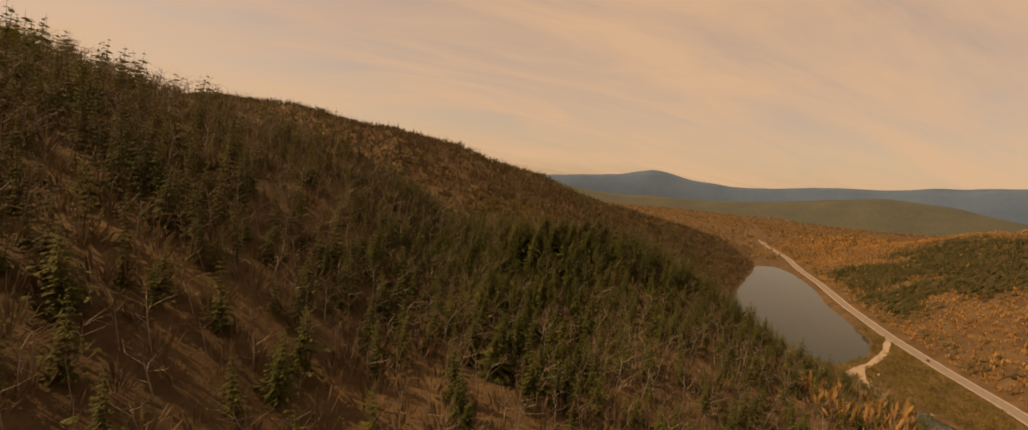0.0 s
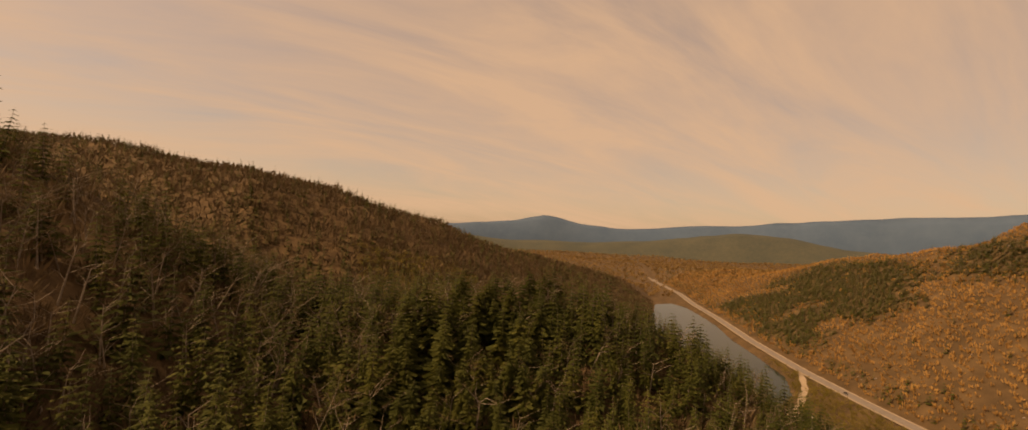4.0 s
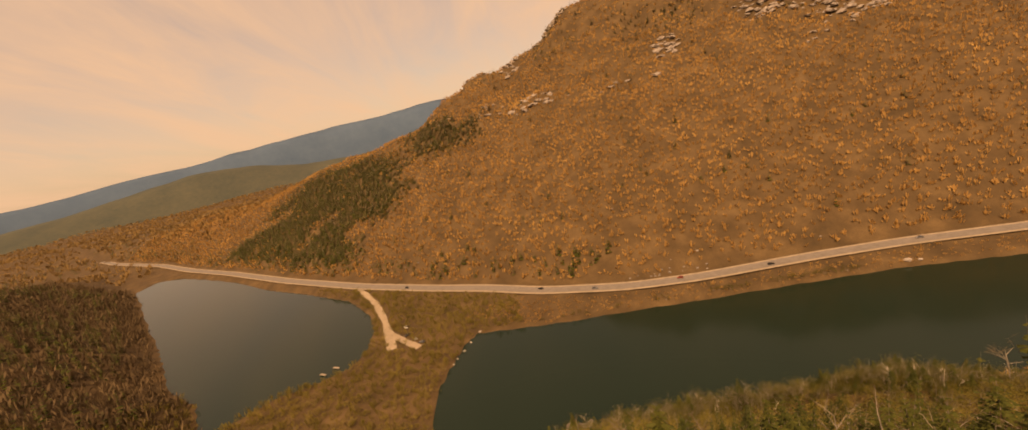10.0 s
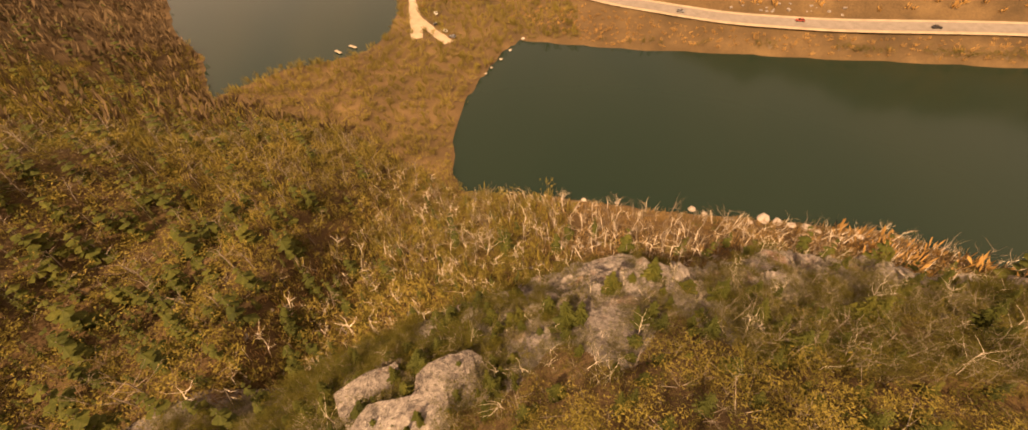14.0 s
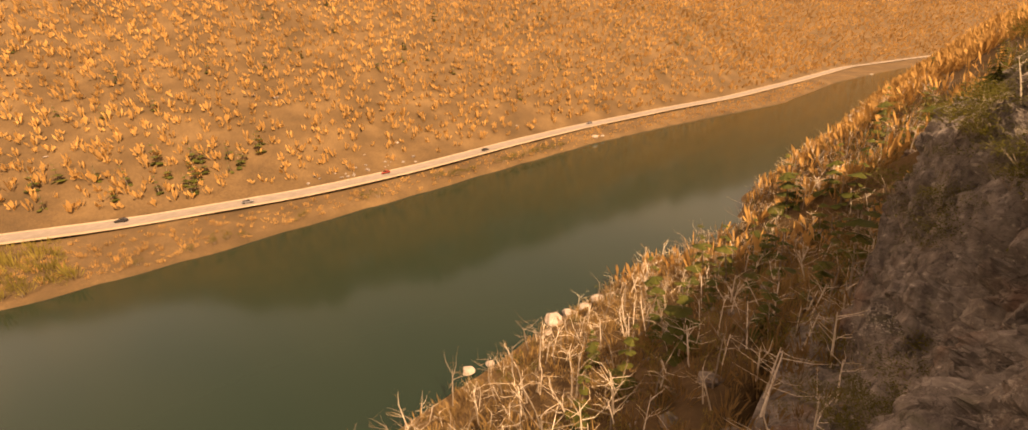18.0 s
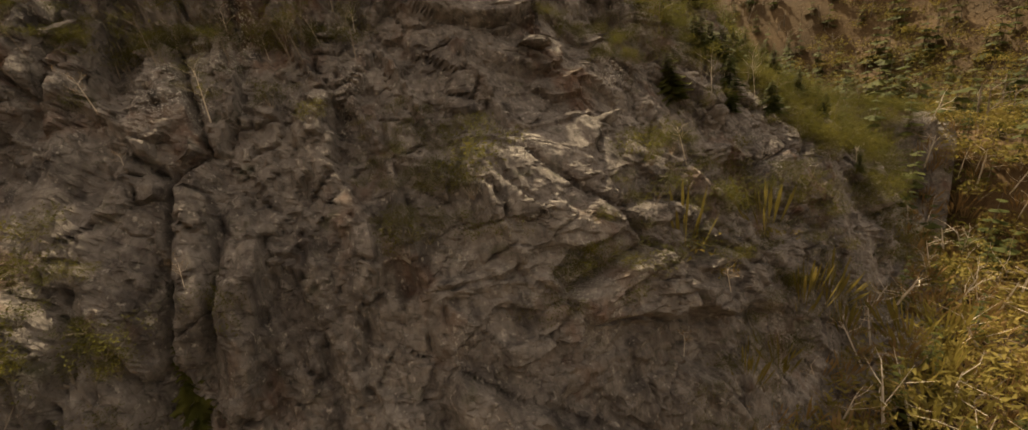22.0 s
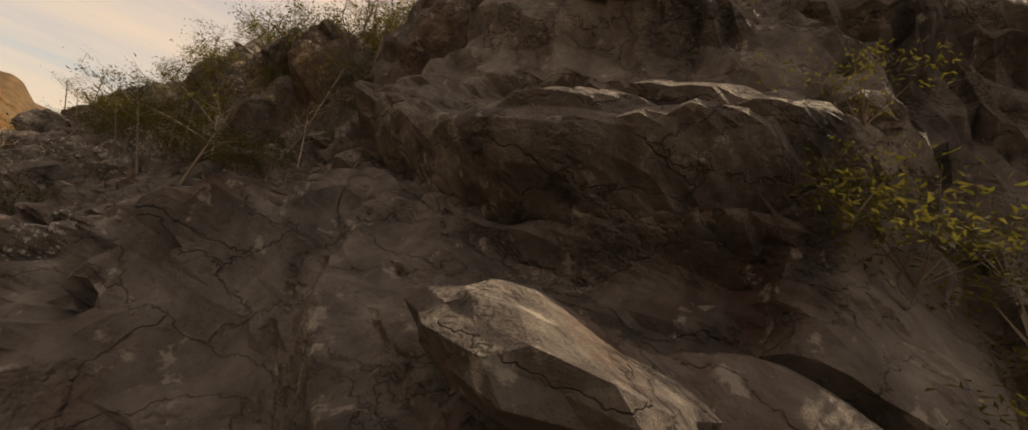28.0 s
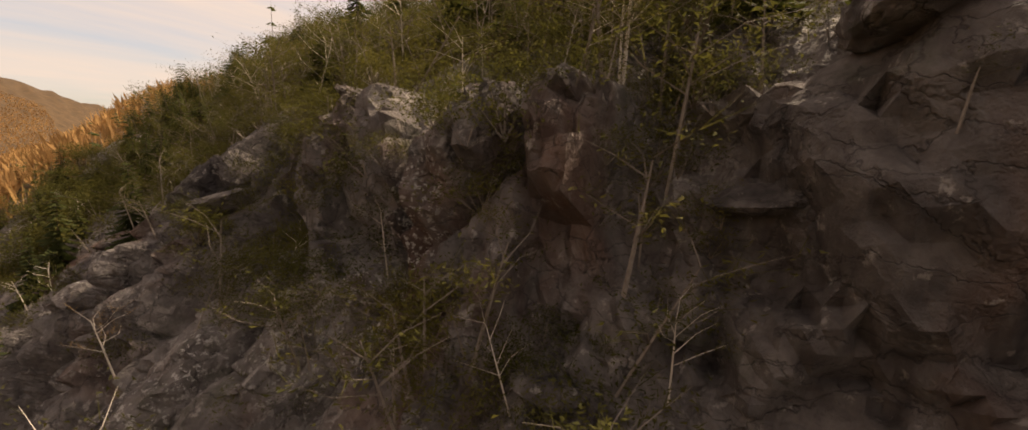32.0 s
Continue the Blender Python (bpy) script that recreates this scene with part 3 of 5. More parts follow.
def bare_shape(seed, limbs, twigs, thick, spread_out=0.30):
    """A leafless broadleaf tree: stem, bent limbs, and a haze of twigs."""
    rng = np.random.RandomState(seed)
    v, f, m = [], [], []

    def stick(a, b, ra, rb, mat, sides=3):
        a, b = np.array(a, float), np.array(b, float)
        d = b - a
        d /= np.linalg.norm(d) + 1e-9
        p = np.cross(d, (0.3, 0.2, 1.0) if abs(d[2]) < 0.9 else (1.0, 0.1, 0))
        p /= np.linalg.norm(p)
        q = np.cross(d, p)
        k = len(v)
        for n in range(sides):
            t = 2 * math.pi * n / sides
            o = p * math.cos(t) + q * math.sin(t)
            v.append(tuple(a + o * ra))
            v.append(tuple(b + o * rb))
        for n in range(sides):
            i, j = k + 2 * n, k + 2 * ((n + 1) % sides)
            f.append((i, j, j + 1))
            f.append((i, j + 1, i + 1))
            m.extend((mat, mat))

    def blade(a, b, w, mat):
        a, b = np.array(a, float), np.array(b, float)
        p = np.cross(b - a, rng.normal(size=3))
        p = p / (np.linalg.norm(p) + 1e-9) * w
        k = len(v)
        v.extend([tuple(a - p), tuple(a + p), tuple(b)])
        f.append((k, k + 1, k + 2))
        m.append(mat)

    def stem(a, b, c, r, sides=5):
        k = len(v)
        for q, w in ((a, r), (b, r * 0.75), (c, r * 0.3)):
            for n in range(sides):
                v.append((q[0] + w * math.cos(6.2832 * n / sides), q[1] + w * math.sin(6.2832 * n / sides), q[2]))
        for lift in (0, sides):
            for n in range(sides):
                i, j = k + lift + n, k + lift + (n + 1) % sides
                f.append((i, j, j + sides))
                f.append((i, j + sides, i + sides))
                m.extend((0, 0))

    bend = rng.normal(0, 0.03, 2)
    top = np.array((bend[0] * 2, bend[1] * 2, 0.72))
    mid = np.array((bend[0], bend[1], 0.36))
    stem((0, 0, -0.1), mid, top, thick)
    for n in range(limbs):
        h = rng.uniform(0.28, 0.74)
        root = mid + (top - mid) * (h - 0.36) / 0.36 if h > 0.36 else mid * h / 0.36
        a = rng.uniform(0, 2 * math.pi)
        up = rng.uniform(0.35, 1.3)
        size = rng.uniform(0.6, 1.1) * spread_out
        tip = root + np.array((math.cos(a), math.sin(a), up)) * size / math.hypot(1, up) * 1.25
        tip[2] = min(tip[2], 1.0)
        elbow = root * 0.5 + tip * 0.5 + rng.normal(0, 0.025, 3)
        stick(root, elbow, thick * 0.36, thick * 0.24, 2 + n)
        stick(elbow, tip, thick * 0.24, thick * 0.07, 2 + n)
        for _ in range(twigs):
            q = rng.uniform(0.25, 1.0)
            s = root * (1 - q) + tip * q
            e = s + np.array((rng.normal(0, 0.6), rng.normal(0, 0.6), rng.uniform(0.1, 1.2))) * 0.13
            blade(s, e, thick * 0.20, 1)
    return np.array(v), np.array(f), np.array(m)


def puff_shape(seed, blades, width):
    """A far bare tree: thin upright blades fanning out from the stem."""
    rng = np.random.RandomState(seed)
    v, f = [], []
    for n in range(blades):
        a, up = rng.uniform(0, 2 * math.pi), rng.uniform(0.35, 1.0)
        r = rng.uniform(0.05, 0.36) * (1.15 - 0.6 * abs(up - 0.6))
        s = np.array((r * 0.45 * math.cos(a), r * 0.45 * math.sin(a), rng.uniform(0.0, 0.45) * up))
        e = np.array((r * math.cos(a), r * math.sin(a), up))
        p = rng.normal(size=3)
        p = np.cross(e - s, p)
        p = p / np.linalg.norm(p) * width * rng.uniform(0.6, 1.4)
        k = len(v)
        mid = s * 0.35 + e * 0.65
        v.extend([tuple(s), tuple(mid + p), tuple(e), tuple(mid - p)])
        f.extend([(k, k + 1, k + 2), (k, k + 2, k + 3)])
    return np.array(v), np.array(f), np.zeros(len(f), int)


def leafy_shape(seed, leaves, size, flat=0.8):
    """A bush: many small leaf faces through a rounded, uneven clump, on a few stems."""
    rng = np.random.RandomState(seed)
    v, f, m = [], [], []
    lobes = [(rng.normal(0, 0.28), rng.normal(0, 0.28), rng.uniform(0.3, 0.75), rng.uniform(0.2, 0.36)) for _ in range(7)]
    for n in range(leaves):
        lx, ly, lz, lr = lobes[rng.randint(7)]
        d = rng.normal(size=3)
        d = d / np.linalg.norm(d) * lr * rng.rand() ** 0.4
        p = np.array((lx, ly, lz * flat)) + d
        p[2] = max(p[2], 0.02)
        a, b = rng.normal(size=3), rng.normal(size=3)
        a, b = a / np.linalg.norm(a) * size, b / np.linalg.norm(b) * size * 0.7
        k = len(v)
        v.extend([tuple(p - a), tuple(p + b), tuple(p + a)])
        f.append((k, k + 1, k + 2))
        m.append(0)
    for lx, ly, lz, lr in lobes:
        k = len(v)
        v.extend([(-0.012, 0, -0.1), (0.012, 0.006, -0.1), (lx, ly, lz * flat)])
        f.append((k, k + 1, k + 2))
        m.append(1)
    return np.array(v), np.array(f), np.array(m)


def scatter(name, shapes, places, sizes, mats, label, category, seed, widen=1.0, lean=0.06):
    """Many plants joined in one mesh."""
    rng = np.random.RandomState(seed)
    vs, fs, ms, start = [], [], [], 0
    pick = rng.randint(len(shapes), size=len(places))
    for n, (v, f, m) in enumerate(shapes):
        at = places[pick == n]
        if not len(at):
            continue
        k = len(at)
        a, s = rng.uniform(0, 2 * math.pi, k), sizes[pick == n]
        wide = s * widen * rng.uniform(0.8, 1.25, k)
        tilt = rng.normal(0, lean, (k, 2))
        x = (v[None, :, 0] * np.cos(a)[:, None] - v[None, :, 1] * np.sin(a)[:, None]) * wide[:, None]
        y = (v[None, :, 0] * np.sin(a)[:, None] + v[None, :, 1] * np.cos(a)[:, None]) * wide[:, None]
        z = v[None, :, 2] * s[:, None]
        x, y = x + z * tilt[:, :1], y + z * tilt[:, 1:]
        vs.append(np.stack([x + at[:, :1], y + at[:, 1:2], z + at[:, 2:]], -1).reshape(-1, 3))
        fs.append((f[None] + (start + np.arange(k) * len(v))[:, None, None]).reshape(-1, 3))
        ms.append(np.tile(np.where(m > 1, 0, m), k))
        start += k * len(v)
    ob = mesh_object(name, np.concatenate(vs), np.concatenate(fs), mats, index=np.concatenate(ms))
    return tagged(ob, label, category, kind="stuff")


RNG = np.random.RandomState(77)


def sow(x0, x1, y0, y1, step, keep):
    """Places on a jittered grid, where keep(x, y, z) of them stay."""
    nx, ny = int((x1 - x0) / step), int((y1 - y0) / step)
    x = x0 + (np.arange(nx)[:, None] + RNG.rand(nx, ny)) * step
    y = y0 + (np.arange(ny)[None, :] + RNG.rand(nx, ny)) * step
    x, y = x.ravel(), y.ravel()
    z = height(x, y)
    s, _ = line_distance(x, y, ROAD)
    ok = (RNG.rand(len(x)) < keep(x, y, z)) & (z > 0.35) & (np.abs(s) > 10.5)
    return np.stack([x, y, z - 0.1], -1)[ok]


def west_of(x, y):
    return -line_distance(x, y, WEST)[0]


def on_cliff(x, y):
    c = foot_line(y) - x
    return cliff_share(y) * ramp01(c, -2, 1) * (1 - ramp01(c, 27, 36))


def patch(x, y, size, seed, low, high):
    return ramp01(value_noise(x, y, size, seed), low, high)


def flight_distance(x, y):
    line = [(r[1], r[2]) for r in PATH if r[0] <= 13.5]
    return np.abs(line_distance(x, y, line)[0])


SPRUCE_FINE = [spruce_shape(n, 19, 7, 5) for n in range(5)]
SPRUCE_NEAR = [spruce_shape(5 + n, 13, 6, 2) for n in range(5)]
SPRUCE_MID = [spruce_shape(10 + n, 8, 5, 1) for n in range(4)]
SPRUCE_FAR = [spruce_shape(20 + n, 6, 5, 0) for n in range(3)]
SPRUCE_DOT = [spruce_shape(25 + n, 4, 4, 0) for n in range(3)]
BARE_NEAR = [bare_shape(30 + n, 7, 11, 0.011) for n in range(5)]
BARE_MID = [bare_shape(40 + n, 6, 6, 0.012) for n in range(4)]
PUFF = [puff_shape(50 + n, 11, 0.034) for n in range(5)]
FINE = [puff_shape(80 + n, 24, 0.016) for n in range(5)]
PUFF_FINE = [puff_shape(85 + n, 16, 0.02) for n in range(4)]
PUFF_FAR = [puff_shape(60 + n, 7, 0.085) for n in range(4)]
BUSH = [leafy_shape(70 + n, 170, 0.06) for n in range(4)]
LOW_BUSH = [leafy_shape(74 + n, 80, 0.085) for n in range(4)]
FINE_BUSH = [leafy_shape(174 + n, 420, 0.034) for n in range(5)]


def young_birch_shape(seed, leaves, size):
    """A thin young tree in first leaf: bent stem, rising limbs, small leaves along them."""
    v, f, m = bare_shape(seed, 7, 5, 0.010, 0.34)
    rng = np.random.RandomState(seed)
    ends = v[m_rows(f, m)]
    made, faces = [], []
    for n in range(leaves):
        q = ends[rng.randint(len(ends))] + rng.normal(0, 0.035, 3)
        a, b = rng.normal(size=3), rng.normal(size=3)
        a, b = a / np.linalg.norm(a) * size, b / np.linalg.norm(b) * size * 0.7
        faces.append((len(made), len(made) + 1, len(made) + 2))
        made += [q - a, q + b, q + a]
    return np.concatenate([v, np.array(made)]), np.concatenate([f, np.array(faces) + len(v)]), np.concatenate([m, np.ones(leaves, int)])


def m_rows(f, m):
    """The points that the twigs and limbs use, without the stem."""
    return np.unique(f[m > 0])


YOUNG = [young_birch_shape(90 + n, 260, 0.016) for n in range(4)]


# ---- single plants with their parts ----
def part(name, verts, faces, mat, parent, label=""):
    ob = mesh_object(name, verts, faces, mat, parent)
    return tagged(ob, label) if label else ob


def plant(name, shape, names, mats, label, category, group):
    """An Empty that carries one mesh for each material of the shape."""
    v, f, m = shape
    root = tagged(new(name), label, category, group=group)
    names, mats = list(names), list(mats)
    for k in range(2, int(m.max()) + 1):
        names.append("limb")
        mats.append(mats[0])
    for k, (child, mat) in enumerate(zip(names, mats)):
        some = f[m == k]
        if len(some):
            used, back = np.unique(some, return_inverse=True)
            part(child, v[used], back.reshape(some.shape), mat, root)
    return root


def stand(originals, places, sizes, seed, widen=1.0, lean=0.08):
    """Copies of the plants at the places; the originals take the first ones."""
    rng = np.random.RandomState(seed)
    for n, (at, size) in enumerate(zip(places, sizes)):
        m = Matrix.Translation(at) @ Euler((rng.normal(0, lean), rng.normal(0, lean), rng.uniform(0, 6.28))).to_matrix().to_4x4()
        wide = size * widen * rng.uniform(0.85, 1.2)
        if n < len(originals):
            made = originals[n]
            made.matrix_basis = m
        else:
            made = copy_thing(originals[rng.randint(len(originals))], m)
        made.scale = (wide, wide, size)


# the ridge under the flight: mixed spruce and bare trees
def crest_share(x, y):
    return ramp01(x, -85, -35) * (1 - ramp01(x, 40, 75)) * ramp01(y, -75, -25)


def ridge_zone(x, y):
    return (flight_distance(x, y) < 85) * (west_of(x, y) > 30) * (1 - on_cliff(x, y)) * ((foot_line(y) - x > 42) | (y > 95))


def ridge_spruce(x, y, z):
    share = 0.45 + 0.5 * patch(x, y, 45, 31, -0.1, 0.35) + 0.45 * crest_share(x, y)
    return ridge_zone(x, y) * share


def ridge_bare(x, y, z):
    return ridge_zone(x, y) * (0.72 - 0.45 * crest_share(x, y))


def tall(p, low, high):
    """Heights; the crest carries the tallest trees."""
    more = 4.0 * ramp01(p[:, 0], -90, -50) * (1 - ramp01(p[:, 0], 15, 45)) * ramp01(p[:, 1], -40, 0)
    return (RNG.uniform(low, high, len(p)) + more) * (1 - 0.62 * ramp01(p[:, 0], 48, 70)) * (1 - 0.3 * ramp01(-p[:, 1], 60, 120))


def split_near(p, count):
    """The places nearest to the line of flight, and the rest."""
    order = np.argsort(flight_distance(p[:, 0], p[:, 1]) + 0.35 * np.abs(p[:, 0] + 30))
    return p[order[:count]], p[order[count:]]


near, rest = split_near(sow(-260, 110, -240, 210, 4.1, ridge_spruce), 170)
tops = [plant("spruce", s, ("crown", "trunk"), (NEEDLES, BARK), "dark green spruce with drooping boughs on the ridge", "spruce", "ridge spruces") for s in SPRUCE_FINE]
stand(tops, near, tall(near, 7.0, 11.5), 91, widen=1.0)
scatter("ridge_spruces", SPRUCE_NEAR, rest, tall(rest, 6.0, 11.0), [NEEDLES, BARK], "dense dark green spruces covering the ridge", "spruces", 1, widen=1.1)
near, rest = split_near(sow(-260, 110, -240, 210, 3.6, ridge_bare), 150)
tops = [plant("bare_tree", s, ("trunk", "crown"), (BARK, GREYTWIGS), "leafless grey-barked tree on the ridge", "bare tree", "ridge bare trees") for s in BARE_NEAR]
stand(tops, near, tall(near, 5.5, 9.5), 92, widen=1.2, lean=0.12)
scatter("ridge_bare_trees", BARE_NEAR, rest, tall(rest, 5.0, 9.0), [BARK, GREYTWIGS], "leafless grey-brown trees on the ridge", "bare trees", 2, widen=1.25, lean=0.14)
brush = sow(-300, 95, -230, 200, 2.7, lambda x, y, z: ridge_zone(x, y) * 0.8 * (flight_distance(x, y) < 80))
sunny = brush[brush[:, 0] > 34]
scatter("brow_undergrowth", FINE_BUSH, sunny, RNG.uniform(1.6, 3.8, len(sunny)), [OLIVE, BARK], "budding golden-green undergrowth on the sunny brow", "bushes", 58, widen=1.4)
brush = brush[brush[:, 0] <= 34]
scatter("ridge_brush", FINE, brush, RNG.uniform(1.6, 4.2, len(brush)), [GREYTWIGS], "bare brown brush under the ridge trees", "brush", 21, widen=1.7)


brow = sow(18, 50, -4, 27, 4.4, lambda x, y, z: 0.9 + 0 * x)
tops = [plant("spruce", m, ("crown", "trunk"), (NEEDLES, BARK), "tall dark green spruce on the brow above the cliff", "spruce", "brow spruces") for m in SPRUCE_FINE[:3]]
stand(tops, brow, RNG.uniform(6.5, 10.0, len(brow)) + 2.0 * ramp01(brow[:, 1], -2, 6) * (1 - ramp01(brow[:, 1], 12, 20)), 103, widen=0.8, lean=0.04)


# the rest of the camera's mountain
def hill_spruce(x, y, z):
    far = flight_distance(x, y) >= 84
    return far * (west_of(x, y) > 22) * (1 - on_cliff(x, y)) * (0.42 + 0.5 * patch(x, y, 75, 33, -0.1, 0.35))


def hill_bare(x, y, z):
    far = flight_distance(x, y) >= 84
    return far * (west_of(x, y) > 3) * (1 - on_cliff(x, y)) * 0.92 * (1 - 0.35 * patch(x, y, 75, 33, 0.0, 0.45))


p = sow(-560, 640, -140, 1150, 8.6, hill_spruce)
scatter("hillside_spruces", SPRUCE_FAR, p, RNG.uniform(8, 15, len(p)), [NEEDLES, BARK], "dark spruces among bare trees on the mountainside", "spruces", 3)
p = sow(-560, 700, -140, 1150, 6.2, hill_bare)
close = flight_distance(p[:, 0], p[:, 1]) < 190
scatter("hillside_bare_trees", PUFF, p[~close], RNG.uniform(6, 10.5, (~close).sum()), [GREYTWIGS], "brown leafless forest on the mountainside", "bare trees", 4, widen=1.75)
scatter("slope_bare_trees", BARE_MID, p[close], RNG.uniform(6, 10.5, close.sum()), [BARK, GREYTWIGS], "leafless grey-brown trees on the near mountainside", "bare trees", 49, widen=1.4, lean=0.12)
p = sow(-420, 60, -200, 330, 4.2, lambda x, y, z: (flight_distance(x, y) >= 80) * (flight_distance(x, y) < 170) * (west_of(x, y) > 60) * (foot_line(y) - x > 60) * 0.8)
scatter("slope_brush", PUFF_FINE, p, RNG.uniform(2.0, 4.5, len(p)), [GREYTWIGS], "bare brown undergrowth on the near mountainside", "brush", 50, widen=1.9)


def south_slope(x, y, z):
    return (west_of(x, y) > 2) * (west_of(x, y) < 150) * (flight_distance(x, y) > 70) * (y < -60) * (1 - on_cliff(x, y)) * 0.85


p = sow(-60, 200, -900, -60, 4.6, south_slope)
scatter("lakeside_bare_trees", PUFF, p, RNG.uniform(4.5, 8, len(p)), [EAST_TWIGS], "sunlit leafless birch forest above the lake", "bare trees", 5, widen=1.35)
p = sow(-330, -60, -700, -150, 8.0, lambda x, y, z: 0.8 * (flight_distance(x, y) > 84))
scatter("spur_bare_trees", PUFF, p, RNG.uniform(5.5, 9, len(p)), [TWIGS], "leafless brown forest on the southern spur", "bare trees", 51, widen=1.5)
p = sow(-330, 240, -1200, -120, 10.0, lambda x, y, z: (west_of(x, y) > 24) * (0.10 + 0.6 * ramp01(z, 35, 100)))
scatter("southern_spruces", SPRUCE_FAR, p, RNG.uniform(6, 10, len(p)), [NEEDLES, BARK], "green spruces along the upper slope", "spruces", 6)


# the slope between the cliff and the lake, and the neck of land between the lakes
def talus_share(x, y, z):
    return (west_of(x, y) > 1.5) * (x > 40) * (y > -215) * (y < 95) * (foot_line(y) - x < 0.5)


near, rest = split_near(sow(50, 190, -215, 95, 3.3, lambda x, y, z: talus_share(x, y, z) * 0.5), 120)
tops = [plant("birch", s, ("trunk", "crown"), (BIRCH, TWIGS), "pale leafless birch leaning out below the cliff", "birch", "birches below the cliff") for s in BARE_MID]
stand(tops, near, RNG.uniform(4.5, 8.5, len(near)), 93, widen=1.35, lean=0.2)
scatter("talus_birches", BARE_MID, rest, RNG.uniform(4.0, 8.0, len(rest)), [BIRCH, TWIGS], "pale leafless birches on the slope below the cliff", "birches", 7, widen=1.4, lean=0.2)
p = sow(50, 190, -215, 95, 2.2, lambda x, y, z: talus_share(x, y, z) * 0.7)
scatter("talus_brush", FINE, p, RNG.uniform(1.6, 3.6, len(p)), [TWIGS], "tangled bare brush below the cliff", "brush", 8, widen=1.8)
p = sow(50, 190, -215, 95, 5.0, lambda x, y, z: talus_share(x, y, z) * (0.12 + 0.6 * ramp01(west_of(x, y), 9, 3)))
scatter("talus_green_brush", BUSH, p, RNG.uniform(1.3, 3.0, len(p)), [BUSHGREEN, BARK], "olive green bushes along the lake shore", "bushes", 22, widen=1.3)


def shelf(x, y, z):
    return (west_of(x, y) > 2) * ((foot_line(y) - x < -3) | ((y > 105) & (foot_line(y) - x < 40))) * (foot_line(y) - x > -270) * 0.9 * (clearing(x, y) > 2.5) * (1 - on_cliff(x, y))


def neck(x, y, z):
    return ((west_of(x, y) < 75) & (x < 480) & (line_distance(x, y, ROAD)[0] < -9)) * 0.8 * (clearing(x, y) > 3.0)


CLEARINGS = [[(462, 182), (409, 150), (364, 131), (334, 121), (316, 107), (300, 92)], [(334, 121), (318, 116), (305, 112)], [(200, 157), (186, 154), (172, 155)]]


def clearing(x, y):
    """Distance from the gravel tracks."""
    return np.min([np.abs(line_distance(x, y, line)[0]) for line in CLEARINGS], axis=0)


p = sow(-60, 230, 30, 300, 4.2, shelf)
scatter("shelf_trees", BUSH, p, RNG.uniform(3.0, 6.0, len(p)), [OLIVE, BARK], "budding olive-brown trees on the shelf above the lakes", "trees", 41, widen=1.5)
p = sow(40, 230, 20, 260, 4.4, lambda x, y, z: shelf(x, y, z) * 0.75)
scatter("shelf_bushes", LOW_BUSH, p, RNG.uniform(1.8, 4.2, len(p)), [BUSHGREEN, BARK], "olive green trees and bushes near the lake corner", "bushes", 42, widen=1.2)
p = sow(110, 480, 20, 260, 4.6, neck)
scatter("neck_bushes", LOW_BUSH, p, RNG.uniform(1.4, 3.4, len(p)), [OLIVE, BARK], "olive and brown bushes between the lakes", "bushes", 52, widen=1.3)
p = sow(110, 480, 20, 260, 4.2, neck)
scatter("valley_bare_trees", FINE, p, RNG.uniform(3.0, 6.5, len(p)), [OLIVE], "low leafless trees on the land between the lakes", "bare trees", 9, widen=1.4)
p = sow(60, 260, 30, 330, 5.0, lambda x, y, z: (west_of(x, y) > 3) * (flight_distance(x, y) > 60) * (0.16 + 0.55 * (1 - ramp01(y, 60, 95)) * ramp01(x, 140, 185) + 0.5 * patch(x, y, 40, 35, -0.1, 0.3)))
scatter("neck_spruces", SPRUCE_MID, p, RNG.uniform(4, 8, len(p)), [NEEDLES, BARK], "small dark spruces near the lake corner", "spruces", 10)
p = sow(170, 340, -560, 60, 4.0, lambda x, y, z: (line_distance(x, y, ROAD)[0] < -7.5) * (line_distance(x, y, ROAD)[0] > -46) * 0.85)
scatter("shoulder_brush", FINE, p, RNG.uniform(1.0, 3.0, len(p)), [EAST_TWIGS], "low dry brush between the road and the lake", "brush", 23, widen=1.8)


# across the road
def spruce_stand(x, y):
    """The two dark stands on the facing mountain."""
    s, along = line_distance(x, y, ROAD)
    one = ramp01(s, 14, 40) * (1 - ramp01(s, 130 + 90 * ramp01(along, 4200, 4330), 260)) * ramp01(along, 4140, 4200) * (1 - ramp01(along, 4480, 4560))
    u, v = 0.81 * (x - 728) + 0.58 * (y - 88), -0.58 * (x - 728) + 0.81 * (y - 88)
    two = np.exp(-((u / 92) ** 2 + (v / 46) ** 2) ** 2)
    return np.clip(one + two, 0, 1) * patch(x, y, 40, 47, -0.7, -0.1)


def crag_patch(x, y, z):
    return ramp01(z, 135, 195) * patch(x, y, 65, 43, 0.05, 0.3)


def east_bare(x, y, z):
    s, _ = line_distance(x, y, ROAD)
    return (s > 12) * (s < 900) * np.clip(0.95 - 0.5 * ramp01(z, 190, 250) - 0.5 * patch(x, y, 30, 41, 0.45, 0.6) * (s < 90) - 0.9 * spruce_stand(x, y) - 0.75 * crag_patch(x, y, z), 0, 1)


p = sow(-60, 1250, -1700, 900, 5.9, east_bare)
scatter("east_bare_trees", PUFF_FAR, p, RNG.uniform(4.0, 6.6, len(p)), [EAST_TWIGS], "orange-brown leafless forest on the facing mountain", "bare trees", 11, widen=1.35)


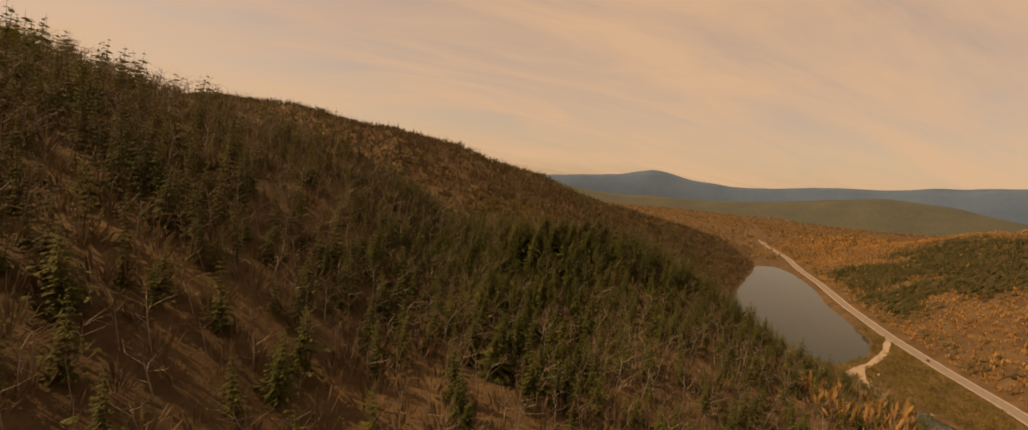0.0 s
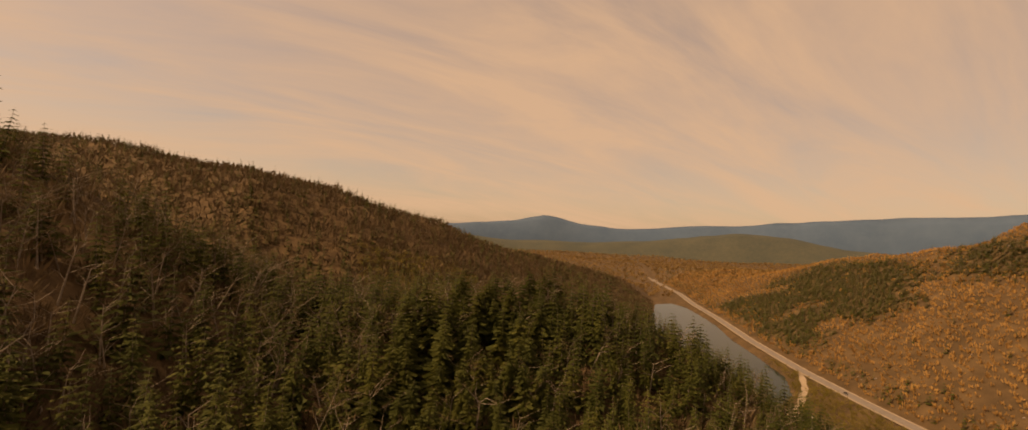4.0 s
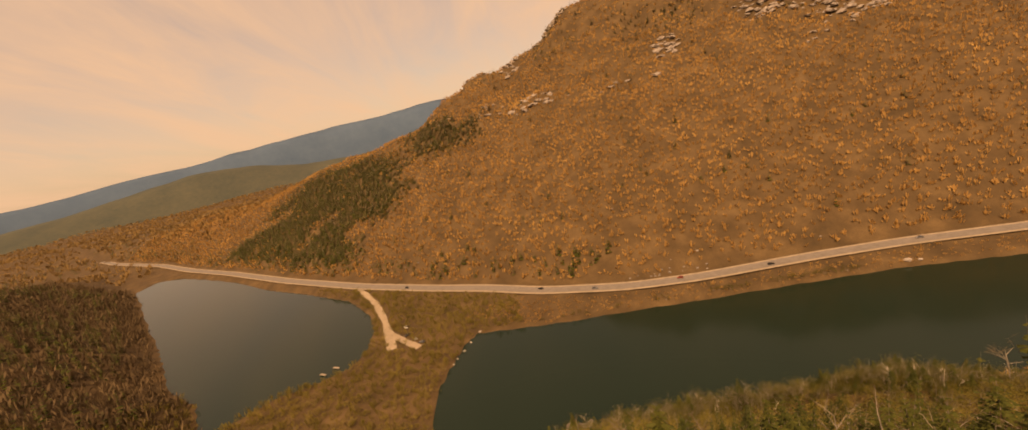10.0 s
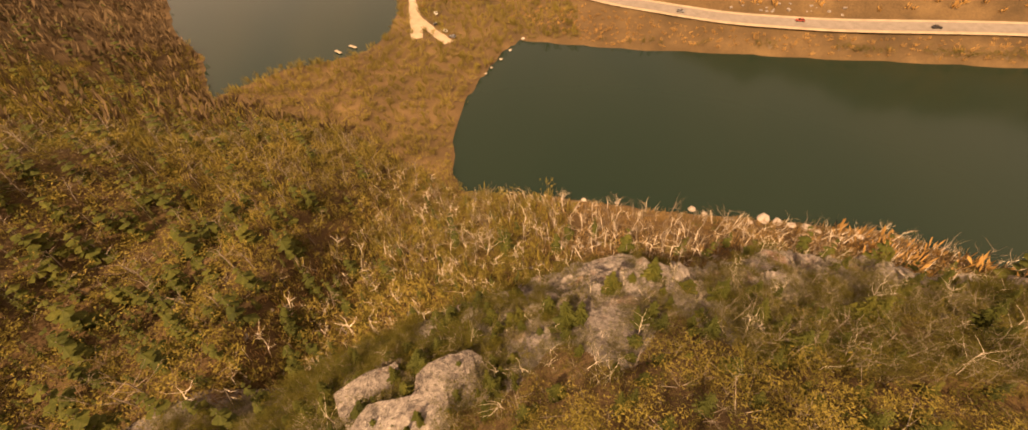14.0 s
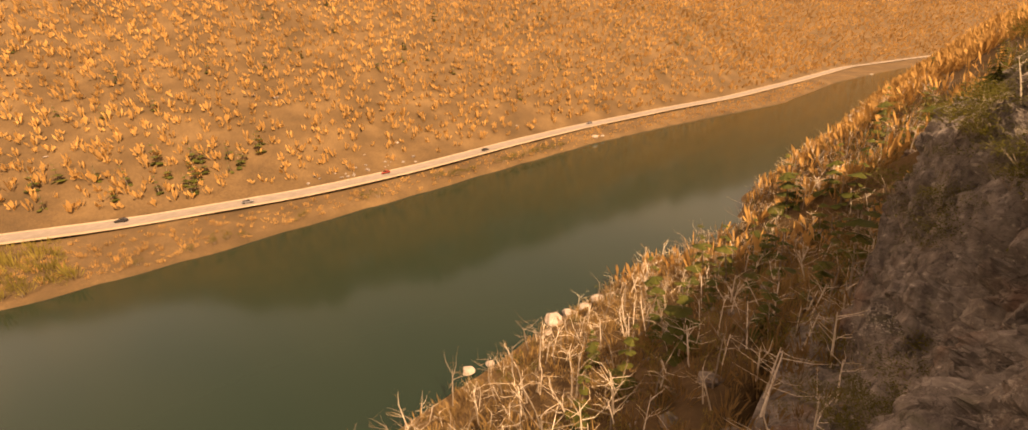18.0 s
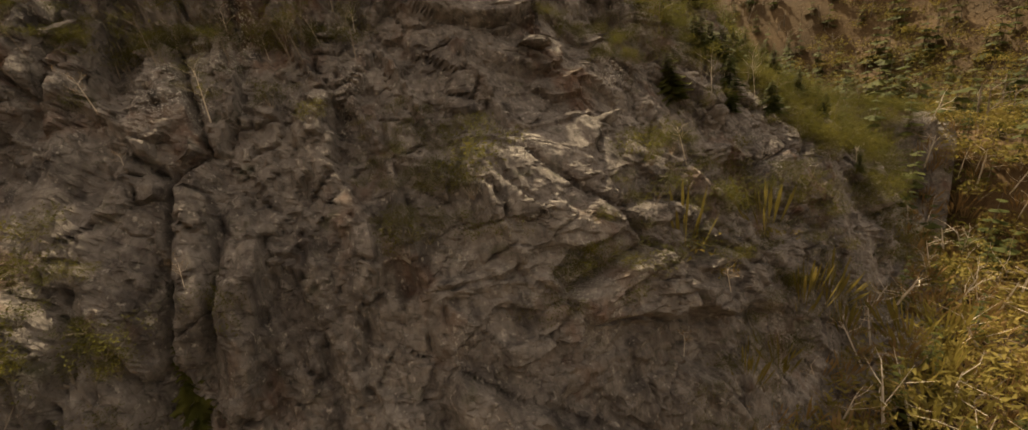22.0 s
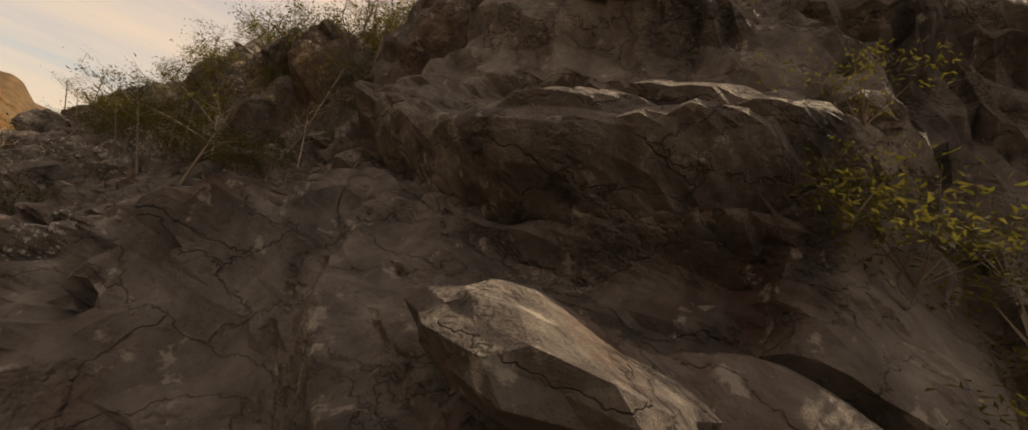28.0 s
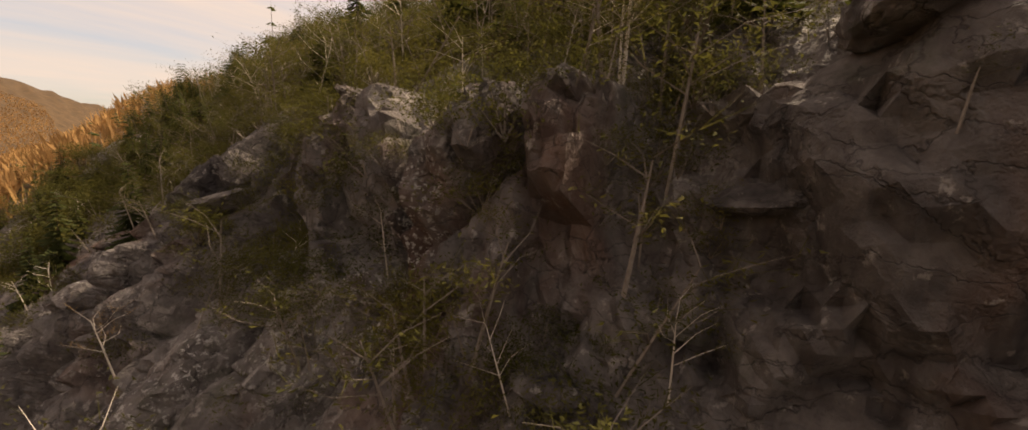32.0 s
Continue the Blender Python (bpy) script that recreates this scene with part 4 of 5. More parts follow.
def east_spruce(x, y, z):
    s, _ = line_distance(x, y, ROAD)
    foot = 0.4 * np.exp(-(((s - 28) / 14) ** 2)) * (y > -60)
    crest = 0.6 * ramp01(z, 190, 240) * patch(x, y, 60, 37, -0.1, 0.4)
    return (s > 13) * np.clip(foot + crest + 0.02, 0, 1)


p = sow(290, 1300, -1300, 950, 7.0, east_spruce)
scatter("east_spruces", SPRUCE_DOT, p, RNG.uniform(7, 12, len(p)), [NEEDLES, BARK], "dark green spruce stands on the facing mountain", "spruces", 12, widen=1.2)
p = sow(520, 1000, -60, 620, 4.8, lambda x, y, z: 0.95 * spruce_stand(x, y) * (line_distance(x, y, ROAD)[0] > 14))
scatter("stand_spruces", SPRUCE_DOT, p, RNG.uniform(7, 12, len(p)), [NEEDLES, BARK], "two dense dark stands of spruce on the facing mountain", "spruces", 48, widen=1.5)
p = sow(700, 3000, 500, 3000, 26.0, lambda x, y, z: 0.8 * (np.hypot(x, y) > 1050))
scatter("far_woods", PUFF_FAR, p, RNG.uniform(9, 15, len(p)), [TWIGS], "far brown woods over the rolling valley", "woods", 13, widen=2.0)
p = sow(700, 3000, 500, 3000, 34.0, lambda x, y, z: 0.7 * patch(x, y, 260, 39, 0.1, 0.5) * (np.hypot(x, y) > 1050))
scatter("far_spruces", SPRUCE_DOT, p, RNG.uniform(10, 16, len(p)), [NEEDLES, BARK], "far dark spruce woods", "woods", 14, widen=1.6)


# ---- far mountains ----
# distance haze is painted into these base colours; the air itself is clear
PAINTED_HAZE_BLUE = material("blue_mountain_painted_haze", [(0.3, (0.048, 0.086, 0.14)), (0.7, (0.074, 0.118, 0.175))], 0.004, fine=5, bump=0)
PAINTED_HAZE_BROWN = material("brown_hill_painted_haze", [(0.3, (0.042, 0.052, 0.046)), (0.7, (0.080, 0.080, 0.058))], 0.006, fine=8, bump=0)


def far_range(name, bearing0, bearing1, dist, tops, depth, mat, label, seed):
    """A mountain range on an arc round the valley; tops: crest heights at even steps."""
    n, rows = 160, 7
    b = np.radians(np.linspace(bearing0, bearing1, n))
    t = np.interp(np.linspace(0, 1, n), np.linspace(0, 1, len(tops)), tops)
    t = t + (value_noise(np.arange(n) * 1.0, np.zeros(n) + seed, 9, seed) * 0.06 + value_noise(np.arange(n) * 1.0, np.zeros(n) + seed, 3, seed + 1) * 0.025) * t
    v = []
    for k in range(rows):
        q = k / (rows - 1)
        r = dist + (q - 0.5) * depth
        shape = math.sin(math.pi * q) ** 1.2
        rough = 1 + 0.12 * value_noise(np.arange(n) * 1.0, np.full(n, k * 7.0), 5, seed + 2) * (0 < q < 1 and k != 3)
        v.append(np.stack([r * np.cos(b), r * np.sin(b), 10 + t * shape * rough - 30 * (shape == 0)], -1))
    v = np.stack(v, 1).reshape(-1, 3)
    return tagged(mesh_object(name, v, grid_faces(n, rows), mat, smooth=True), label, "mountains", kind="structure")


far_range("backdrop_blue_mountains", -14, 82, 4350, [380, 400, 420, 430, 420, 430, 415, 400, 380, 350, 330, 300, 275, 250, 240, 262, 330, 262, 225, 190, 170, 165, 160], 500, PAINTED_HAZE_BLUE, "far mountain range with one high peak, its blue haze painted on", 51)
far_range("backdrop_brown_hills", -10, 76, 3500, [150, 150, 160, 150, 130, 120, 140, 190, 215, 165, 120, 95, 90, 85, 100, 120, 100], 700, PAINTED_HAZE_BROWN, "far brown wooded hills before the mountains", 57)


# ---- rocks ----
PALE_ROCK = material("pale_lichen_rock", [(0.3, (0.20, 0.165, 0.14)), (0.55, (0.36, 0.31, 0.27)), (0.75, (0.52, 0.46, 0.40))], 0.5, fine=8, bump=0.6, bump_scale=3.0)


def rock_shape(seed, detail=2, flat=0.7):
    """A broken, angular stone about one metre across."""
    rng = np.random.RandomState(seed)
    bm = bmesh.new()
    bmesh.ops.create_icosphere(bm, subdivisions=detail, radius=0.55)
    cuts = rng.normal(size=(9, 3))
    cuts /= np.linalg.norm(cuts, axis=1)[:, None]
    depth = rng.uniform(0.30, 0.48, 9)
    for vert in bm.verts:
        q = np.array(vert.co)
        for n, d in zip(cuts, depth):
            over = q @ n - d
            if over > 0:
                q = q - n * over * 0.92
        q = q * (1 + 0.05 * rng.randn())
        vert.co = (q[0], q[1] * 1.1, q[2] * flat)
    v = np.array([vert.co[:] for vert in bm.verts])
    f = np.array([[p.index for p in face.verts] for face in bm.faces])
    bm.free()
    return v, f, np.zeros(len(f), int)


ROCKS = [rock_shape(n) for n in range(6)]
SMALL_ROCKS = [rock_shape(10 + n, 1) for n in range(4)]
boulders = [mesh_object("boulder", v, f, PALE_ROCK) for v, f, m in ROCKS]
for ob in boulders:
    tagged(ob, "pale grey boulder at the edge of the lake", "boulder", group="shore boulders")
shore_rocks = [(304, 50, 2.2), (176, -22, 2.6), (174, -26, 1.9), (172, -45, 4.6), (170.5, -49, 3.4), (169, -53, 3.0), (168, -57, 3.6), (170, -40, 2.0), (166, -60, 2.2), (164, -72, 2.0), (154, -97, 2.6), (152, -103, 3.0), (151, -107, 2.2), (178, 4, 1.6), (179, 16, 1.8), (181, 30, 1.7), (266, -222, 4.2), (264, -228, 2.6), (282, 60, 1.8), (274, 64, 1.5), (292, 56, 1.6), (268, 66, 1.4)]
for n, (bx, by, size) in enumerate(shore_rocks):
    rz = float(height(np.array([bx]), np.array([by]))[0])
    m = pose(bx, by, max(rz, 0.0) + 0.12 * size, 0, 0, n * 67)
    ob = boulders[n] if n < len(boulders) else copy_thing(boulders[n % len(boulders)], m)
    ob.matrix_basis = m
    ob.scale = (size, size * 0.9, size * 0.85)

outcrops = [mesh_object("summit_rock", *rock_shape(60 + n, 3, 0.5)[:2], ROCK) for n in range(4)]
for ob in outcrops:
    tagged(ob, "broad weathered grey rock on the brow of the ridge", "rock", group="summit rocks")
for n, (bx, by, size) in enumerate([(68, 43, 14), (61, 50, 14), (74, 38, 11), (56, 57, 12), (79, 33, 9), (80, 44, 9), (50, 63, 12)]):
    rz = float(height(np.array([bx]), np.array([by]))[0])
    m = pose(bx, by, rz + 0.10 * size, 0, 10, n * 53)
    ob = outcrops[n] if n < len(outcrops) else copy_thing(outcrops[n % len(outcrops)], m)
    ob.matrix_basis = m
    ob.scale = (size * 1.15, size, size * 0.36)

p = sow(40, 150, -200, 95, 3.6, lambda x, y, z: talus_share(x, y, z) * 0.35 * ramp01(z, 6, 16))
scatter("talus_stones", SMALL_ROCKS, p, RNG.uniform(0.6, 2.6, len(p)), [ROCK], "fallen grey stones at the foot of the cliff", "stones", 31, lean=0.3)


def crag_share(x, y, z):
    s, _ = line_distance(x, y, ROAD)
    high = crag_patch(x, y, z)
    low = 0.05 * patch(x, y, 30, 41, 0.3, 0.6) * (s < 110)
    return (s > 14) * np.clip(high * 0.8 + low, 0, 1)


CRAG = material("tan_crag_rock", [(0.3, (0.13, 0.105, 0.09)), (0.55, (0.27, 0.225, 0.19)), (0.75, (0.42, 0.36, 0.30))], 0.2, fine=8, bump=0)
p = sow(290, 1150, -900, 260, 6.0, crag_share)
scatter("facing_crags", SMALL_ROCKS, p, np.where(p[:, 2] > 120, RNG.uniform(3.0, 11.0, len(p)), RNG.uniform(1.0, 3.0, len(p))), [CRAG], "pale rock ledges and scree on the facing mountain", "crags", 32, widen=1.3, lean=0.3)
p = sow(284, 330, -120, 180, 3.0, lambda x, y, z: (np.abs(line_distance(x, y, ROAD)[0] - 13) < 3.5) * 0.5)
scatter("roadside_rocks", SMALL_ROCKS, p, RNG.uniform(1.0, 3.0, len(p)), [ROCK], "dark blasted rocks along the road cut", "rocks", 33, lean=0.3)


# ---- plants on the cliff ----
def cliff_spots(y0, y1, c0, c1, count, seed):
    rng = np.random.RandomState(seed)
    y, c = rng.uniform(y0, y1, count), rng.uniform(c0, c1, count)
    return cliff_point(y, c)


def clear_of_flight(p, reach=9.0):
    line = np.array([r[1:4] for r in PATH if r[0] >= 15])
    return p[np.array([np.linalg.norm(line - q - (0, 0, 1.5), axis=1).min() > reach for q in p])]


bush_tops = [plant("bush", s, ("foliage", "stem"), (BUSHGREEN, BARK), "yellow-green leafy bush rooted in the cliff", "bush", "cliff bushes") for s in FINE_BUSH]
spots = clear_of_flight(np.concatenate([cliff_spots(-125, 70, 1, 26, 150, 5), cliff_spots(-90, 65, 25, 36, 90, 6)]))
stand(bush_tops, spots, np.random.RandomState(7).uniform(1.2, 3.2, len(spots)), 94, widen=1.1, lean=0.15)
small = [plant("cliff_spruce", s, ("crown", "trunk"), (NEEDLES, BARK), "small spruce standing on a ledge of the cliff", "spruce", "cliff spruces") for s in SPRUCE_FINE[:3]]
spots = clear_of_flight(np.concatenate([cliff_spots(-120, 60, 4, 22, 34, 8), cliff_spots(-70, 70, 24, 40, 80, 9), cliff_spots(-125, -60, 10, 33, 30, 10)]), 10.0)
stand(small, spots, np.random.RandomState(11).uniform(2.0, 5.4, len(spots)), 95, widen=1.15, lean=0.07)
birch_tops = [plant("cliff_birch", s, ("trunk", "crown"), (BIRCH, TWIGS), "thin leafless birch growing out of the cliff", "birch", "cliff birches") for s in BARE_NEAR[:3]]
spots = clear_of_flight(np.concatenate([cliff_spots(-90, 60, 0, 20, 22, 12), cliff_spots(-62, 60, 25, 36, 16, 13)]))
stand(birch_tops, spots, np.random.RandomState(14).uniform(1.6, 3.2, len(spots)), 96, widen=1.1, lean=0.15)
young = [plant("young_birch", s, ("trunk", "foliage"), (BIRCH, BUSHGREEN), "young birch in first yellow-green leaf on the cliff edge", "birch", "young birches") for s in YOUNG]
spots = clear_of_flight(np.concatenate([cliff_spots(-80, 60, 6, 24, 24, 15), cliff_spots(-80, 62, 24, 40, 90, 16)]))
stand(young, spots, np.random.RandomState(17).uniform(2.2, 5.2, len(spots)), 98, widen=1.15, lean=0.14)
p = sow(0, 100, -130, 85, 1.9, lambda x, y, z: cliff_share(y) * (foot_line(y) - x > 27) * (foot_line(y) - x < 52) * (0.85 - 0.6 * ramp01(y, -4, 6) * (1 - ramp01(foot_line(y) - x, 34, 42))))
scatter("ledge_bushes", BUSH, p, RNG.uniform(0.9, 2.0, len(p)), [BUSHGREEN, BARK], "olive and yellow-green bushes above the cliff edge", "bushes", 34, widen=1.2)
p = sow(-10, 95, -140, 85, 4.6, lambda x, y, z: cliff_share(y) * (foot_line(y) - x > 30) * (foot_line(y) - x < 75) * 0.5)
scatter("ledge_spruces", SPRUCE_NEAR, p, RNG.uniform(2.0, 4.4, len(p)), [NEEDLES, BARK], "short spruces above the cliff edge", "spruces", 35, widen=1.15)
p = sow(-10, 95, -140, 85, 4.4, lambda x, y, z: cliff_share(y) * (foot_line(y) - x > 29) * (foot_line(y) - x < 70) * 0.6)
scatter("ledge_birches", YOUNG, p, RNG.uniform(2.0, 4.4, len(p)), [BARK, BUSHGREEN], "young birches in first leaf above the cliff edge", "birches", 36, widen=1.15, lean=0.12)


def rooted(y0, y1, c0, c1, count, seed, low, high):
    """Places in clumps on the rock face."""
    rng = np.random.RandomState(seed)
    y, c = rng.uniform(y0, y1, count), rng.uniform(c0, c1, count)
    keep = rng.rand(count) < patch(y, 2.2 * c, 9, seed, low, high)
    return clear_of_flight(cliff_point(y[keep], c[keep]), 6.5)


def clearance(p):
    line = np.array([r[1:4] for r in PATH if r[0] >= 15])
    return np.array([np.linalg.norm(line - q, axis=1).min() for q in p])


p = rooted(-95, 95, 0, 26, 2600, 18, 0.15, 0.48)
scatter("cliff_shrubs", FINE_BUSH, p, RNG.uniform(0.9, 1.2 + 2.2 * ramp01(clearance(p), 14, 34)), [BUSHGREEN, BARK], "low olive shrubs in the cracks of the cliff", "shrubs", 43, widen=1.3, lean=0.25)
p = rooted(8, 98, 4, 34, 1300, 19, -0.2, 0.4)
scatter("north_slope_bushes", FINE_BUSH, p, RNG.uniform(1.2, 3.2, len(p)), [BUSHGREEN, BARK], "sunlit green bushes on the steep broken slope", "bushes", 44, widen=1.3, lean=0.2)
p = rooted(-90, 4, 19, 40, 1700, 20, -0.6, 0.0)
scatter("lip_brush", YOUNG, p, RNG.uniform(1.6, 4.2, len(p)), [BARK, BUSHGREEN], "dense young birch brush along the lip of the cliff", "brush", 45, widen=1.4, lean=0.2)
p = rooted(-60, 4, 20, 40, 2200, 52, -0.9, -0.2)
scatter("edge_bushes", FINE_BUSH, p, RNG.uniform(0.8, 1.8, len(p)), [BUSHGREEN, BARK], "sunlit yellow-green bushes crowding the edge of the cliff", "bushes", 53, widen=1.25, lean=0.2)
p = sow(10, 150, -265, -150, 2.7, lambda x, y, z: (west_of(x, y) > 4) * (1 - on_cliff(x, y)) * 0.9)
scatter("spur_brush", PUFF_FINE, p, RNG.uniform(2.4, 5.0, len(p)), [EAST_TWIGS], "golden leafless brush on the sunlit spur beyond the cliff", "brush", 54, widen=2.0, lean=0.25)
p = sow(10, 150, -265, -150, 6.5, lambda x, y, z: (west_of(x, y) > 20) * (1 - on_cliff(x, y)) * ramp01(z, 30, 70) * 0.6)
scatter("spur_spruces", SPRUCE_FAR, p, RNG.uniform(3.5, 7.0, len(p)), [NEEDLES, BARK], "young green spruces high on the spur", "spruces", 55, widen=1.3)
p = rooted(-90, 62, 1, 21, 4000, 61, 0.34, 0.52) + (0.5, 0, -0.3)
scatter("cliff_thickets", FINE_BUSH, p, RNG.uniform(1.1, 1.5 + 1.6 * ramp01(clearance(p), 14, 34)), [BUSHGREEN, BARK], "green thickets rooted on the ledges of the cliff", "bushes", 56, widen=1.25, lean=0.25)
p = rooted(-32, 30, 23, 33, 420, 62, -0.1, 0.5) + (0.3, 0, -0.1)
scatter("upper_ledge_bushes", FINE_BUSH, p, RNG.uniform(0.8, 1.9, len(p)), [BUSHGREEN, BARK], "yellow-green bushes on the upper ledges of the cliff", "bushes", 57, widen=1.1, lean=0.2)
p = sow(-40, 100, -135, 90, 2.7, lambda x, y, z: cliff_share(y) * (foot_line(y) - x > 29 + 9 * ramp01(y, -4, 6)) * (foot_line(y) - x < 80) * 0.8)
scatter("brow_brush", FINE_BUSH, p, RNG.uniform(1.2, 2.6, len(p)), [OLIVE, BARK], "budding brush over the brow of the ridge", "brush", 46, widen=1.8)
p = sow(40, 150, -170, 95, 3.2, lambda x, y, z: (foot_line(y) - x < 1) * (foot_line(y) - x > -28) * 0.6)
scatter("foot_bushes", BUSH, p, RNG.uniform(1.2, 2.8, len(p)), [OLIVE, BARK], "olive bushes at the foot of the cliff", "bushes", 47, widen=1.3)


# the north flank of the cliff carries a thick belt of young trees
def belt(y0, y1, c0, c1, count, seed):
    rng = np.random.RandomState(seed)
    y, c = rng.uniform(y0, y1, count), rng.uniform(c0, c1, count)
    keep = rng.rand(count) < ramp01(c, 9 + 12 * (1 - ramp01(y, 19, 30)), 17 + 12 * (1 - ramp01(y, 19, 30))) * (0.45 + 0.55 * patch(y, c, 8, seed, -0.3, 0.2))
    return clear_of_flight(cliff_point(y[keep], c[keep]), 8.0)


belt_tops = [plant("cliff_spruce", s, ("crown", "trunk"), (NEEDLES, BARK), "bushy young spruce in the belt beside the bare rock", "spruce", "belt spruces") for s in SPRUCE_FINE[2:5]]
spots = belt(5, 66, 10, 42, 220, 63)
stand(belt_tops, spots, np.random.RandomState(64).uniform(2.4, 5.2, len(spots)) * (0.5 + 0.5 * ramp01(spots[:, 1], 22, 32)), 99, widen=1.35, lean=0.06)
p = belt(5, 90, 10, 44, 640, 65)
scatter("belt_birches", YOUNG, p, RNG.uniform(2.2, 4.6, len(p)) * (0.42 + 0.58 * ramp01(p[:, 1], 24, 33)), [BARK, BUSHGREEN], "young birches in first leaf beside the bare rock", "birches", 66, widen=1.4, lean=0.12)
p = belt(4, 90, 10, 44, 1300, 67)
scatter("belt_bushes", FINE_BUSH, p, RNG.uniform(1.2, 2.8, len(p)) * (0.6 + 0.5 * ramp01(p[:, 1], 24, 33)), [BUSHGREEN, BARK], "olive bushes under the young trees beside the rock", "bushes", 68, widen=1.3, lean=0.15)
snags = [plant("cliff_spruce", m, ("crown", "trunk"), (NEEDLES, BARK), "narrow weathered spruce leaning on the southern lip of the cliff", "spruce", "lip spruces") for m in SPRUCE_FINE[:3]]
spots = np.concatenate([cliff_spots(-76, -30, 14, 24, 46, 71), cliff_spots(-70, -30, 22, 30, 20, 72)])
stand(snags, spots, np.random.RandomState(73).uniform(2.6, 5.6, len(spots)), 104, widen=1.0, lean=0.1)
edge_birches = [plant("young_birch", s, ("trunk", "foliage"), (BIRCH, BUSHGREEN), "slender young birch with small yellow-green leaves on a ledge", "birch", "ledge birches") for s in YOUNG[:3]]
spots = cliff_point(np.array([1.0, 3.6, 7.2, -2.5, -5.0, 9.5, 12.0, -8.0]), np.array([20.5, 21.5, 24.5, 20.0, 22.0, 26.0, 27.5, 21.0]))
stand(edge_birches, spots, [2.6, 2.4, 2.2, 2.0, 2.8, 2.4, 2.6, 2.2], 101, widen=0.9, lean=0.1)
ledge_rocks = [mesh_object("ledge_boulder", *rock_shape(80 + n, 3, 0.55)[:2], ROCK) for n in range(4)]
for ob in ledge_rocks:
    tagged(ob, "angular grey boulder lying on a ledge of the cliff", "boulder", group="ledge boulders")
ledge_places = [(4.5, 23.0, 1.6), (6.3, 24.0, 2.6), (8.6, 23.6, 2.0), (3.4, 22.2, 1.2), (10.8, 23.2, 2.4), (13.4, 22.6, 1.8), (-14, 21.5, 2.4), (-9.5, 20.8, 1.4), (1.6, 21.0, 1.3), (16.5, 16.5, 2.6), (20.5, 11.5, 2.8), (14.2, 12.0, 1.9)]
for n, (by, bc, size) in enumerate(ledge_places):
    at = cliff_point(np.array([by]), np.array([bc]))[0]
    m = pose(at[0], at[1], at[2] + 0.10 * size, 6, -8, n * 71)
    ob = ledge_rocks[n] if n < len(ledge_rocks) else copy_thing(ledge_rocks[n % len(ledge_rocks)], m)
    ob.matrix_basis = m
    ob.scale = (size, size * 1.15, size * 0.75)


# ---- the shore of the near lake ----
willow = [plant("willow_bush", s, ("foliage", "stem"), (BUSHGREEN, BARK), "fresh green willow bush on the lake bank", "bush", "bank willows") for s in BUSH]
bank = [(0, -194 + 3.4 * k) for k in range(16)] + [(0, -128 + 3.6 * k) for k in range(7)] + [(0, -76), (0, -70), (0, -44), (0, -24), (0, -19), (0, -15), (0, -8), (0, 6)]
places = []
for bx, by in bank:
    shore_x = float(np.interp(by, [-300, -215, -172, -128, -93, -56, -12, 25, 51], [240, 264, 270, 276, 280, 286, 291, 298, 304]))
    px = shore_x + 2.6 + 2.0 * RNG.rand()
    places.append((px, by, float(height(np.array([px]), np.array([by]))[0]) - 0.1))
stand(willow, places, RNG.uniform(3.4, 6.0, len(places)), 97, widen=0.9, lean=0.05)
islet = mesh_object("islet", *rock_shape(40)[:2], PALE_ROCK)
islet.matrix_basis, islet.scale = pose(160, -690, 0.1), (9, 7, 2.2)
tagged(islet, "tiny rocky islet near the far bank", "islet")


# ---- tracks, car park, road markings ----
def ribbon(name, line, half, mat, label, category, lift=0.16):
    pts = []
    for (ax, ay), (bx, by) in zip(line[:-1], line[1:]):
        n = max(2, int(math.hypot(bx - ax, by - ay) / 3))
        pts += [(ax + (bx - ax) * k / n, ay + (by - ay) * k / n) for k in range(n)]
    q = np.array(pts + [line[-1]], float)
    for _ in range(4):
        q[1:-1] = 0.25 * q[:-2] + 0.5 * q[1:-1] + 0.25 * q[2:]
    d = np.gradient(q, axis=0)
    d /= np.linalg.norm(d, axis=1)[:, None]
    side = np.stack([d[:, 1], -d[:, 0]], 1)
    wob = half * (1 + 0.3 * value_noise(q[:, 0], q[:, 1], 7, 61))[:, None]
    cols = [q + side * k * wob for k in (-1, -0.4, 0.4, 1)]
    z = height(q[:, 0], q[:, 1])
    v = np.stack([np.c_[c, np.maximum(z, height(c[:, 0], c[:, 1])) + lift] for c in cols], 1).reshape(-1, 3)
    return tagged(mesh_object(name, v, grid_faces(len(q), 4), mat), label, category, kind="structure")


ribbon("track", CLEARINGS[0], 2.8, GRAVEL, "pale gravel track down to the lakes", "track")
ribbon("track_spur", CLEARINGS[1], 3.2, GRAVEL, "pale gravel spur to the shore", "track")
ribbon("slide_scar", CLEARINGS[2], 3.0, GRAVEL, "pale bare scar in the woods", "scar", 0.25)
strip("shoulder", ROAD[3:-2], 7.5, 0.12, GRAVEL, "pale gravel shoulder along the road", "shoulder")

